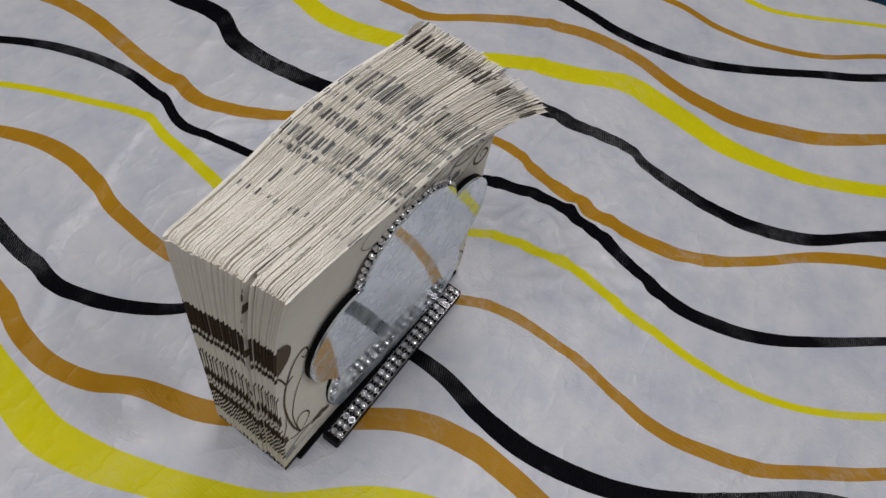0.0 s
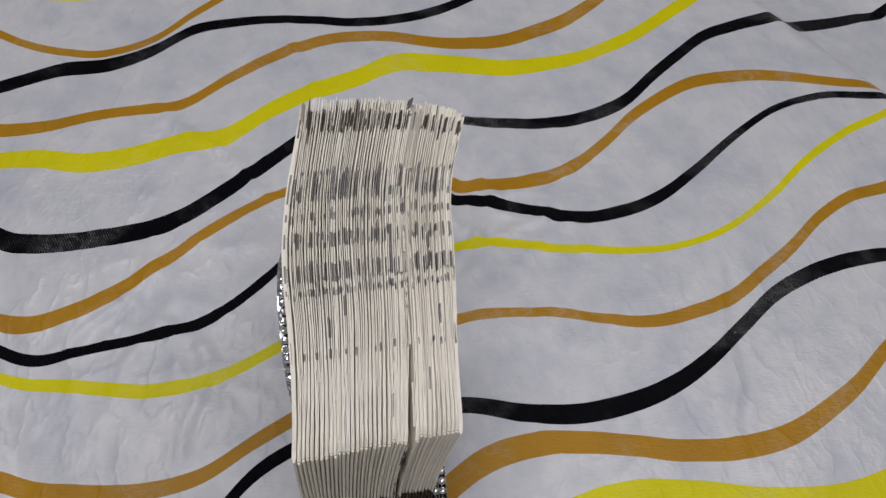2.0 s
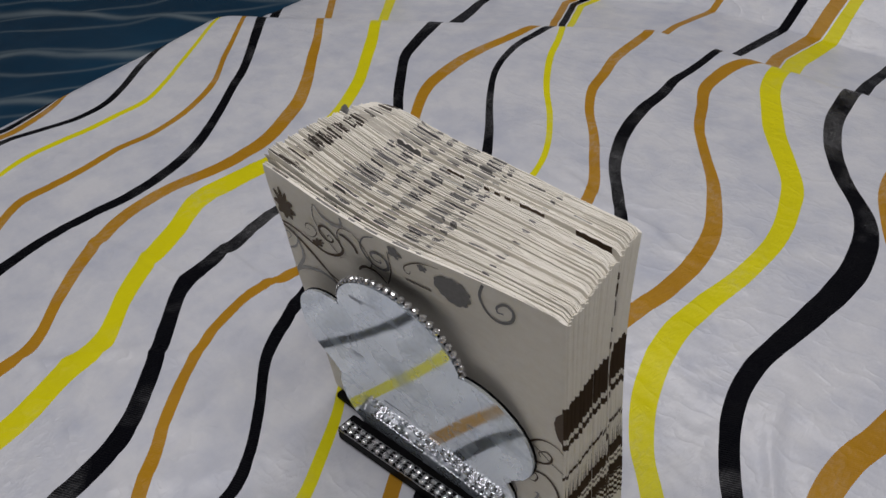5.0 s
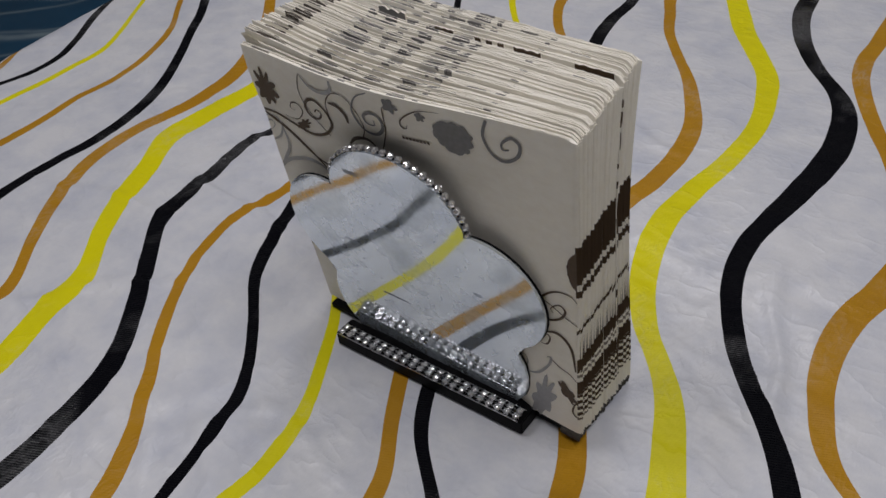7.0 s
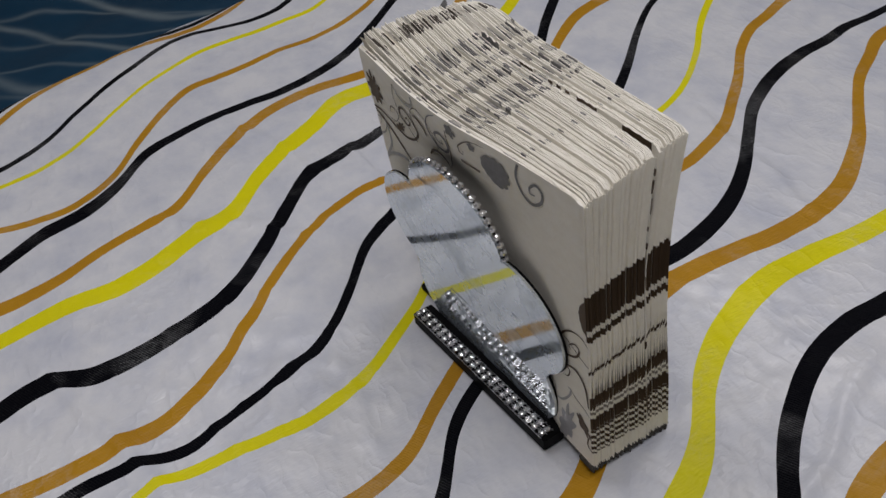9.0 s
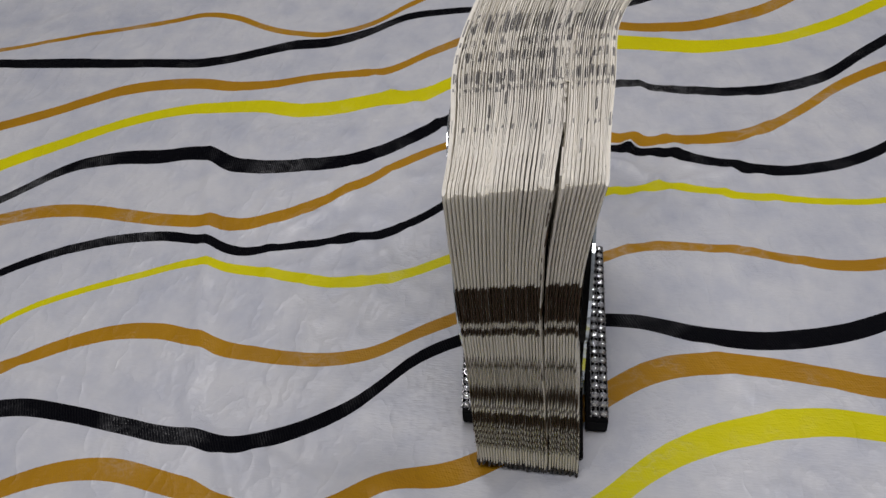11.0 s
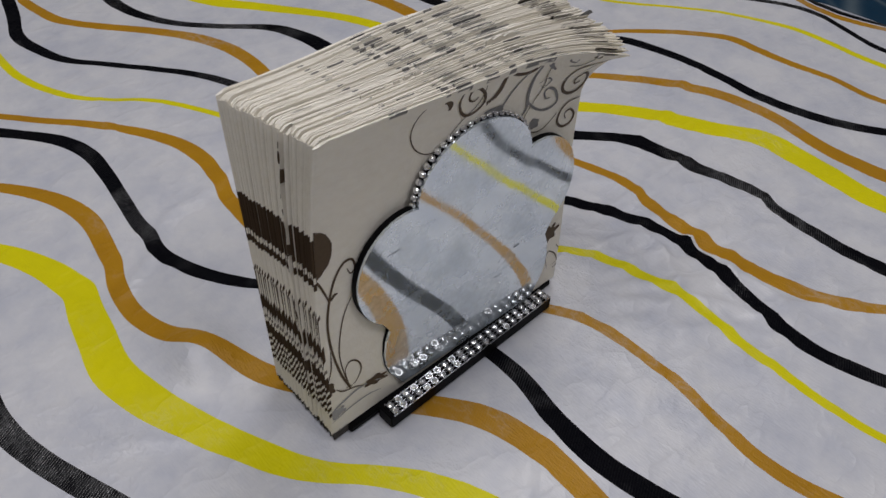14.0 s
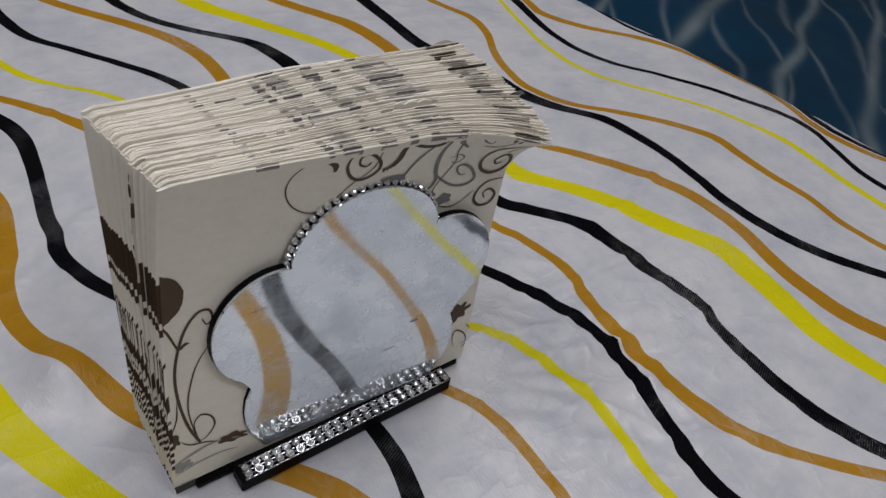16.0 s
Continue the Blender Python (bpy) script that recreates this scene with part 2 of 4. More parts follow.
mirror = bpy.data.materials.new("hazy_mirror")
mirror.use_nodes = True
mt = mirror.node_tree
mb = mt.nodes["Principled BSDF"]
mb.inputs["Metallic"].default_value = 1.0
mb.inputs["Base Color"].default_value = (0.88, 0.93, 0.96, 1)
smear = noise_of(mt, 45.0, 4.0, 0.6)
mt.links.new(mathnode(mt, "ADD", 0.035, mathnode(mt, "MULTIPLY", smear, 0.09)), mb.inputs["Roughness"])
dust = node(mt, "ShaderNodeBsdfDiffuse", Color=(0.64, 0.73, 0.82, 1))
veil = mt.nodes.new("ShaderNodeMixShader")
scuff = mathnode(mt, "GREATER_THAN", noise_of(mt, 240.0, 3.0, 0.7, (1.0, 1.0, 0.45)), 0.66)
wiped = mathnode(mt, "MAXIMUM", mathnode(mt, "SUBTRACT", smear, 0.45), 0.0)
haze = mathnode(mt, "ADD", 0.24, mathnode(mt, "ADD", mathnode(mt, "MULTIPLY", wiped, 1.5), mathnode(mt, "MULTIPLY", scuff, 0.10)))
mt.links.new(haze, veil.inputs[0])
scratch = mathnode(mt, "GREATER_THAN", noise_of(mt, 100.0, 1.0, 0.5, (0.16, 1.0, 2.4)), 0.725)
scratch = mathnode(mt, "MULTIPLY", scratch, mathnode(mt, "GREATER_THAN", noise_of(mt, 60.0, 1.0), 0.52))
mt.links.new(mix(mt, scratch, (0.88, 0.93, 0.96), (0.16, 0.17, 0.19)), mb.inputs["Base Color"])
mt.links.new(mb.outputs[0], veil.inputs[1])
mt.links.new(dust.outputs[0], veil.inputs[2])
mt.links.new(veil.outputs[0], mt.nodes["Material Output"].inputs[0])

blue_cloth, ut, ub = material("blue_satin", (0.012, 0.06, 0.13), 0.45, 0.0, 0.25)


def veins(scale, turn, power):
    wave = node(ut, "ShaderNodeTexWave", Scale=scale, Distortion=6.5, Detail=1.6, Detail_Scale=0.9)
    mp = ut.nodes.new("ShaderNodeMapping")
    mp.inputs["Rotation"].default_value = (0, 0, radians(turn))
    ut.links.new(ut.nodes.new("ShaderNodeTexCoord").outputs["Object"], mp.inputs[0])
    ut.links.new(mp.outputs[0], wave.inputs["Vector"])
    return mathnode(ut, "POWER", wave.outputs["Fac"], power)


vein = mathnode(ut, "MAXIMUM", veins(1.9, 62, 18.0), mathnode(ut, "MULTIPLY", veins(3.3, 40, 24.0), 0.6))
vein = mathnode(ut, "MULTIPLY", vein, noise_of(ut, 6.0, 3.0))
deep = mix(ut, noise_of(ut, 5.0, 4.0), (0.004, 0.026, 0.058), (0.012, 0.075, 0.150))
ut.links.new(mix(ut, mathnode(ut, "MULTIPLY", vein, 0.85), deep, (0.36, 0.43, 0.44)), ub.inputs["Base Color"])

plaster, lt, lb = material("white_plaster", (0.62, 0.62, 0.61), 0.9)
lt.links.new(mix(lt, noise_of(lt, 3.0, 5.0), (0.40, 0.40, 0.395), (0.47, 0.47, 0.46)), lb.inputs["Base Color"])
bump(lt, lb, noise_of(lt, 90.0, 3.0), 0.15, 0.002)
floor_mat, ft, fb = material("floor_tile", (0.34, 0.30, 0.26), 0.4)
ft.links.new(mix(ft, noise_of(ft, 6.0, 5.0), (0.28, 0.25, 0.22), (0.40, 0.36, 0.31)), fb.inputs["Base Color"])
table_wood, wt, wb = material("table_wood", (0.16, 0.09, 0.05), 0.5)
wt.links.new(mix(wt, noise_of(wt, 30.0, 4.0, 0.6, (1.0, 8.0, 1.0)), (0.12, 0.065, 0.035), (0.21, 0.12, 0.065)), wb.inputs["Base Color"])


# ---- mesh helpers ----
def thing(name, label, category, group="", kind="", at=(0, 0, 0)):
    ob = new(name)
    ob.location = at
    ob.empty_display_size = 0.02
    return tagged(ob, label, category, group, kind)


def mesh_object(name, verts, faces, mats, index=None, smooth=False):
    me = bpy.data.meshes.new(name)
    me.from_pydata(verts, [], faces)
    for m in mats:
        me.materials.append(m)
    if index is not None:
        me.polygons.foreach_set("material_index", index)
    if smooth:
        me.polygons.foreach_set("use_smooth", [True] * len(me.polygons))
    me.update()
    return new(name, me)


def part(name, bm, mat, parent, label="", smooth=False):
    me = bpy.data.meshes.new(name)
    bm.to_mesh(me)
    bm.free()
    me.materials.append(mat)
    if smooth:
        me.polygons.foreach_set("use_smooth", [True] * len(me.polygons))
    ob = new(name, me)
    ob.parent = parent
    return tagged(ob, label)


def box(x0, x1, y0, y1, z0, z1, bevel=0.0):
    bm = bmesh.new()
    bmesh.ops.create_cube(bm, size=1.0, matrix=Matrix.Translation(((x0 + x1) / 2, (y0 + y1) / 2, (z0 + z1) / 2)) @ Matrix.Diagonal((x1 - x0, y1 - y0, z1 - z0, 1)))
    if bevel:
        bmesh.ops.bevel(bm, geom=bm.edges[:], offset=bevel, segments=2, affect="EDGES")
    return bm


def smooth01(a, b, x):
    t = min(1.0, max(0.0, (x - a) / (b - a)))
    return t * t * (3 - 2 * t)


# ---- room ----
def slab(name, x0, x1, y0, y1, z0, z1, mat, label):
    ob = part(name, box(x0, x1, y0, y1, z0, z1), mat, None)
    return tagged(ob, label, name.split("_")[0], "", "structure")


FLOOR = -0.74
slab("floor", -2.6, 2.9, -2.6, 2.6, FLOOR - 0.1, FLOOR, floor_mat, "plain tiled floor of the room")
slab("ceiling", -2.6, 2.9, -2.6, 2.6, 1.86, 1.96, plaster, "plain white plastered ceiling")
slab("wall_west", -2.7, -2.6, -2.6, 2.6, FLOOR, 1.86, plaster, "plain white plastered wall")
slab("wall_east", 2.9, 3.0, -2.6, 2.6, FLOOR, 1.86, plaster, "plain white plastered wall")
slab("wall_south", -2.7, 3.0, -2.7, -2.6, FLOOR, 1.86, plaster, "plain white plastered wall")
slab("wall_north", -2.7, 3.0, 2.6, 2.7, FLOOR, 1.86, plaster, "plain white plastered wall")

# ---- table under the cloth ----
table = thing("table", "wooden table wholly covered by the striped cloth", "table", at=(0, 0, FLOOR))
part("tabletop", box(-0.45, 0.50, -0.27, 0.66, -0.034 - FLOOR, -0.006 - FLOOR, 0.006), table_wood, table)
for x, y in ((-0.38, -0.22), (0.44, -0.22), (-0.38, 0.58), (0.40, 0.58)):
    part("leg", box(x - 0.025, x + 0.025, y - 0.025, y + 0.025, 0, -0.034 - FLOOR, 0.004), table_wood, table)

# ---- tablecloth ----
# each printed stripe: colour, width in mm, and its wavy line in mm across the cloth, a bend every 30 mm
STRIPES = [
    ("black", 10, "-117 -119 -123 -131 -145 -165 -191 -204 -209 -209 -206 -202 -198 -201 -212 -231 -257 -277 -289 -300 -307 -306 -298 -295 -299 -302 -305 -308 -311 -315 -318 -321 -324 -327 -330"),
    ("yellow", 8, "-67 -69 -73 -81 -95 -115 -141 -154 -159 -159 -156 -152 -148 -151 -162 -181 -207 -227 -239 -250 -257 -256 -248 -245 -249 -252 -255 -258 -261 -265 -268 -271 -274 -277 -280"),
    ("ochre", 13, "1 -1 -3 -5 -5 -11 -24 -40 -58 -73 -85 -90 -86 -79 -79 -86 -102 -143 -179 -190 -197 -196 -188 -185 -189 -192 -195 -198 -201 -205 -208 -211 -214 -217 -220"),
    ("black", 14.5, "68 66 62 54 40 20 -6 -19 -24 -24 -21 -17 -14 -18 -30 -49 -75 -94 -105 -115 -122 -121 -113 -110 -114 -117 -120 -123 -126 -130 -133 -136 -139 -142 -145"),
    ("yellow", 17, "133 130 121 105 88 66 46 35 28 27 29 33 35 31 21 4 -23 -39 -52 -62 -66 -61 -55 -59 -72 -94 -116 -138 -160 -181 -203 -225 -247 -269 -291"),
    ("ochre", 13.2, "153 166 170 167 153 139 117 94 76 63 58 58 62 66 66 57 36 13 -6 -18 -32 -38 -33 -25 -22 -30 -49 -78 -106 -134 -162 -190 -218 -246 -274"),
    ("black", 10.6, "195 194 194 196 192 191 186 176 161 138 115 98 88 83 85 91 91 86 76 59 26 7 -2 -1 3 7 8 -3 -26 -49 -71 -94 -117 -140 -163"),
    ("ochre", 9.2, "272 265 263 261 252 244 227 202 180 160 149 143 146 151 152 149 135 116 95 77 58 52 53 58 64 60 45 23 -3 -27 -51 -75 -99 -123 -147"),
    ("yellow", 7.2, "373 358 343 327 313 295 273 247 225 209 200 197 199 202 206 203 194 171 146 127 113 108 111 115 117 104 90 70 36 20 12 11 13 16 19"),
    ("black", 9, "357 355 353 351 351 345 333 313 289 264 243 231 226 232 239 244 239 227 210 179 153 143 137 130 136 138 132 119 98 73 49 39 36 45 53"),
    ("ochre", 10.8, "361 362 364 365 367 371 373 370 363 346 323 294 270 259 255 256 256 262 257 243 222 195 170 155 153 153 156 158 154 141 119 94 73 66 63"),
    ("black", 13.2, "505 493 481 470 458 446 435 422 398 371 342 325 317 315 317 323 317 312 304 276 248 224 215 210 211 221 216 212 199 166 140 126 121 124 130"),
    ("yellow", 17, "655 629 602 576 550 524 497 471 447 423 405 390 382 377 379 381 379 361 347 327 300 293 281 275 279 276 271 258 238 216 192 178 169 171 182"),
    ("ochre", 13, "768 737 706 675 644 613 582 551 520 492 463 438 422 409 405 406 411 410 401 384 360 332 325 319 308 304 306 302 292 271 251 234 221 218 219"),
    ("black", 12.5, "853 823 793 763 733 703 673 643 613 583 553 525 502 478 457 441 432 428 429 428 423 414 387 371 366 350 337 334 333 331 330 328 327 325 324"),
    ("ochre", 8, "858 831 804 776 749 722 694 667 640 612 585 558 529 511 500 495 497 492 489 487 465 435 401 385 385 393 408 411 398 386 375 363 351 340 328"),
    ("yellow", 5.5, "843 822 801 779 758 736 715 694 672 651 630 608 587 567 551 548 546 547 545 534 520 497 473 455 447 447 452 458 464 469 475 480 486 492 497"),
    ("black", 8, "850 832 814 796 778 760 742 723 705 687 669 651 633 613 591 575 572 579 584 577 560 541 516 489 474 469 471 476 480 485 489 494 498 503 508"),
    ("ochre", 8.5, "1049 1022 994 967 939 912 884 857 829 802 774 747 719 692 664 636 612 599 592 597 599 591 584 570 546 513 491 480 469 457 445 434 422 411 399"),
    ("black", 7.5, "369 381 392 404 416 427 439 450 462 474 485 497 510 522 535 547 560 571 582 591 597 599 595 583 564 554 552 551 551 550 550 549 548 548 547"),
]
BENDS_FROM, BEND_STEP = -0.51, 0.03
CREASES = (
    (0.00, 0.170, 0.26, 0.241, 0.0009), (-0.05, 0.120, 0.02, 0.178, 0.0010), (0.20, -0.005, 0.33, -0.012, 0.0012), (0.17, -0.05, 0.26, -0.10, 0.0013),
    (0.21, -0.03, 0.30, -0.09, 0.0012), (0.16, -0.09, 0.31, -0.17, 0.0010), (0.24, 0.05, 0.33, 0.14, 0.0012), (-0.08, -0.02, -0.03, -0.15, 0.0012),
    (0.05, -0.21, 0.20, -0.24, 0.0010), (0.10, 0.06, 0.18, 0.15, 0.0007), (-0.02, 0.09, 0.05, 0.33, 0.0007), (0.09, -0.08, 0.02, -0.14, 0.0007),
    (0.18, -0.03, 0.25, -0.03, 0.0012), (0.19, -0.045, 0.27, -0.06, 0.0010), (0.23, -0.06, 0.34, -0.075, 0.0011), (0.20, -0.08, 0.24, -0.14, 0.0011),
    (0.25, -0.10, 0.29, -0.19, 0.0009), (0.16, -0.055, 0.20, -0.085, 0.0012), (0.06, 0.10, 0.15, 0.09, 0.0008), (0.13, 0.17, 0.20, 0.12, 0.0008),
    (-0.10, 0.05, -0.04, 0.02, 0.0009), (0.30, 0.02, 0.42, 0.05, 0.0010))


def wave_line(text, y):
    bends = [float(w) / 1000 for w in text.split()]
    t = (y - BENDS_FROM) / BEND_STEP
    last = len(bends) - 1
    if t < 0:
        return bends[0] + (bends[0] - bends[2]) / 2 * min(-t, 2.0)
    if t > last:
        return bends[last] + (bends[last] - bends[last - 2]) / 2 * min(t - last, 6.0)
    i = min(int(t), last - 1)
    f = t - i
    p0, p1, p2, p3 = (bends[max(0, min(last, j))] for j in (i - 1, i, i + 1, i + 2))
    return p1 + 0.5 * f * (p2 - p0 + f * (2 * p0 - 5 * p1 + 4 * p2 - p3 + f * (3 * (p1 - p2) + p3 - p0)))


def soft_ramp(d, width):
    return width * math.log1p(math.exp(min(d / width, 40)))


def far_edge(y):
    return 0.622 - 0.22 * y + 0.010 * math.sin(9 * y + 0.6)


def cloth_height(x, y):
    z = 0.0016 * (noise.noise((x * 5, y * 5, 1.7))) + 0.0007 * noise.noise((x * 17, y * 13, 4.2)) - 0.0004
    crumple = math.exp(-(((x - 0.23) / 0.10) ** 2 + ((y + 0.07) / 0.09) ** 2)) + 0.8 * math.exp(-(((x + 0.02) / 0.06) ** 2 + ((y + 0.10) / 0.07) ** 2)) + 0.7 * math.exp(-(((x - 0.16) / 0.08) ** 2 + ((y - 0.13) / 0.07) ** 2)) + 0.12
    ridge = 1 - abs(noise.noise((x * 16 + y * 9, y * 26 - x * 6, 9.1)))
    fine = 1 - abs(noise.noise((x * 38 - y * 14, y * 47 + x * 20, 3.3)))
    z += crumple * (0.0024 * (ridge ** 6 - 0.3) + 0.0013 * (fine ** 7 - 0.25))
    for x0, y0, x1, y1, h in CREASES:
        dx, dy = x1 - x0, y1 - y0
        n = math.hypot(dx, dy)
        along = ((x - x0) * dx + (y - y0) * dy) / n
        if -0.02 < along < n + 0.02:
            away = ((x - x0) * dy - (y - y0) * dx) / n + 0.006 * noise.noise((along * 26, h * 900, 0))
            if abs(away) < 0.03:
                fade = smooth01(-0.02, 0.03, along) * (1 - smooth01(n - 0.03, n + 0.02, along))
                z += fade * h * 1.5 * (math.exp(-(away / 0.0035) ** 2) - 0.35 * math.exp(-((away - 0.008) / 0.006) ** 2))
    z += 0.012 * math.exp(-((x + 0.026) / 0.018) ** 2 - ((y - 0.066) / 0.022) ** 2)
    under = math.exp(-((x - 0.08) / 0.075) ** 6 - ((y + 0.002) / 0.042) ** 6)
    z = z * (1 - under) - 0.0012 * under
    past = max(0.549 * x - 0.836 * y - 0.5625, -0.497 - y)
    z -= 0.72 * soft_ramp(past, 0.004) - 0.58 * soft_ramp(past - 0.034, 0.006)
    z -= 2.5 * soft_ramp(x - far_edge(y), 0.006)
    z -= 1.2 * soft_ramp(y - 0.72, 0.01)
    z -= 1.2 * soft_ramp(-0.48 - x, 0.01)
    return z


def build_cloth():
    ys = [-1.10 + 0.0032 * j for j in range(594)]
    slot = {"black": 1, "ochre": 2, "yellow": 3}
    columns, bands = [], []
    for y in ys:
        rows, kinds, low = [-0.62], [], -0.60
        limit = far_edge(y) + 0.045
        for s, (colour, width, text) in enumerate(STRIPES):
            half = width / 2000 * (1 + 0.16 * math.sin(11 * y + 1.7 * s) + 0.10 * math.sin(27 * y + 2.9 * s))
            line = wave_line(text, y)
            fold = y - (0.171 + 0.27 * (line - 0.006))
            line += (0.0016 * math.exp(-(fold / 0.008) ** 2) - 0.0010 * math.exp(-((fold + 0.018) / 0.011) ** 2)) * smooth01(-0.12, -0.04, line) * (1 - smooth01(0.22, 0.28, line))
            mid = max(line + 0.0005 * noise.noise((y * 40, s * 3.7, 0)), low + half + 0.002)
            lo, hi = mid - half, mid + half
            for k in range(1, 17):
                rows.append(low + (lo - low) * k / 16)
                kinds.append(0)
            rows.append(mid)
            rows.append(hi)
            kinds += [slot[colour], slot[colour]]
            low = hi
        for k in range(1, 9):
            rows.append(low + (max(limit, low + 0.002) - low) * k / 8)
            kinds.append(0)
        columns.append([min(r, limit) for r in rows])
        bands = kinds
    n = len(columns[0])
    verts = [(x, y, cloth_height(x, y)) for y, col in zip(ys, columns) for x in col]
    faces, index = [], []
    for j in range(len(ys) - 1):
        for i in range(n - 1):
            a, b = j * n + i, (j + 1) * n + i
            if columns[j][i + 1] - columns[j][i] > 1e-6 or columns[j + 1][i + 1] - columns[j + 1][i] > 1e-6:
                faces.append((a, a + 1, b + 1, b))
                index.append(bands[i])
    ob = mesh_object("tablecloth", verts, faces, [cloth_white, cloth_black, cloth_ochre, cloth_yellow], index, True)
    return tagged(ob, "white plastic-coated tablecloth printed with wavy black, ochre and yellow stripes", "tablecloth")


build_cloth()


def build_blue_sheet():
    nx, ny = 90, 130
    verts, faces = [], []
    for j in range(ny + 1):
        for i in range(nx + 1):
            x, y = 0.50 + 1.7 * i / nx, -1.6 + 3.2 * j / ny
            z = -0.30 + 0.03 * noise.noise((x * 2.2, y * 2.2, 7)) + 0.012 * noise.noise((x * 7, y * 6, 3))
            verts.append((x, y, z))
    for j in range(ny):
        for i in range(nx):
            a = j * (nx + 1) + i
            faces.append((a, a + 1, a + nx + 2, a + nx + 1))
    ob = mesh_object("bed_cover", verts, faces, [blue_cloth], None, True)
    tagged(ob, "dark blue satin bed cover with pale wavy vein pattern", "bed cover")
    bed = thing("bed", "low bed hidden beneath the blue satin cover", "bed", at=(0, 0, FLOOR))
    part("mattress", box(0.56, 2.15, -1.5, 1.5, 0.10, -0.35 - FLOOR, 0.03), plaster, bed)
    part("bed_base", box(0.58, 2.13, -1.48, 1.48, 0.0, 0.10), table_wood, bed)


build_blue_sheet()

# ---- napkins ----
TILT = radians(0.5)
LONG, HIGH = 0.1635, 0.168
FOOT_X, FOOT_Z = -0.0065, 0.0060
PILE, SEAM = 37, 11
THICK = 0.00063


def napkin_y(k):
    return -0.0222 + 0.0452 * k / (PILE - 1) + (0.0005 if k >= SEAM else -0.0003)


def napkin_middle(k, u, v):
    """Where napkin k stands across the pile, before its paper waves; the tall far corners lean out of the pile."""
    outer = 1 - k / (PILE - 1)
    rise = max(0.0, v / HIGH)
    y = 0.0062 * rise + napkin_y(k) * (1 + 0.12 * rise)
    y += max(outer, 0.0) * (0.0058 * math.sin(math.pi * min(rise, 1.0) ** 1.6) * (1 - 0.6 * u / LONG) - 0.002 * u / LONG)
    y -= max(1 - outer, 0.0) * (0.0012 * (1 - smooth01(0.75, 0.9, rise)) + 0.0030 * (1 - smooth01(0.0, 0.7, rise))) * smooth01(0.10, 0.28, u / LONG)
    lean = (0.4 * max(u / LONG, 0.0) + 0.6 * smooth01(0.6, 1.15, u / LONG)) * smooth01(0.76, 1.05, v / HIGH) * (0.22 + 0.78 * max(outer, 0.0) ** 1.3)
    y -= 0.0225 * lean
    y += 0.0062 * max(1 - outer, 0.0) ** 1.5 * smooth01(0.78, 1.0, rise) * smooth01(0.05, 0.55, u / LONG) * (1 - 0.4 * smooth01(0.65, 1.0, u / LONG))
    y += (0.0006 if k >= SEAM else -0.0006) * (1 - smooth01(0.0, 0.35, u / LONG)) * smooth01(0.3, 1.0, v / HIGH)
    return y, lean


def slump(k, u, v):
    """How far napkin k has slid along and up from a square stack, at its place u, v."""
    outer, a, b = 1 - k / (PILE - 1), min(max(u / LONG, 0.0), 1.0), v / HIGH
    dx = (1 - a) * b * (0.0012 + 0.0065 * outer)
    dz = (1 - a) * ((1 - b) * 0.004 * (1 - outer) + b * 0.003 * outer) - a * b * (0.0085 - 0.0055 * outer)
    inner = smooth01(0.0, 0.06, outer) * smooth01(0.0, 0.05, 1 - outer)
    return dx, dz + (0.0065 - 0.004 * outer) * inner * a * a * max(b, 0.0) ** 3


def napkin_point(k, u, v, w):
    """A place on napkin k: u along it, v up it, w across it, in metres; paper swells to fill the room it has."""
    y, lean = napkin_middle(k, u, v)
    other = k + 1 if k in (0, SEAM) else k - 1
    room = abs(y - napkin_middle(other, u, v)[0]) / (0.0452 / (PILE - 1))
    w *= max(0.95, 0.95 * room)
    v -= 0.020 * lean ** 3 + 0.0012 * smooth01(0.94, 1.0, v / HIGH) * (1 - smooth01(0.0, 0.007, u)) ** 2
    dx, dz = slump(k, u, v)
    u += 0.004 * lean
    y += 0.0005 * noise.noise((u * 22, v * 22, k * 0.21)) + w
    c, s = math.cos(TILT), math.sin(TILT)
    return (FOOT_X + u * c + v * s + dx, y, FOOT_Z - u * s + v * c + dz)


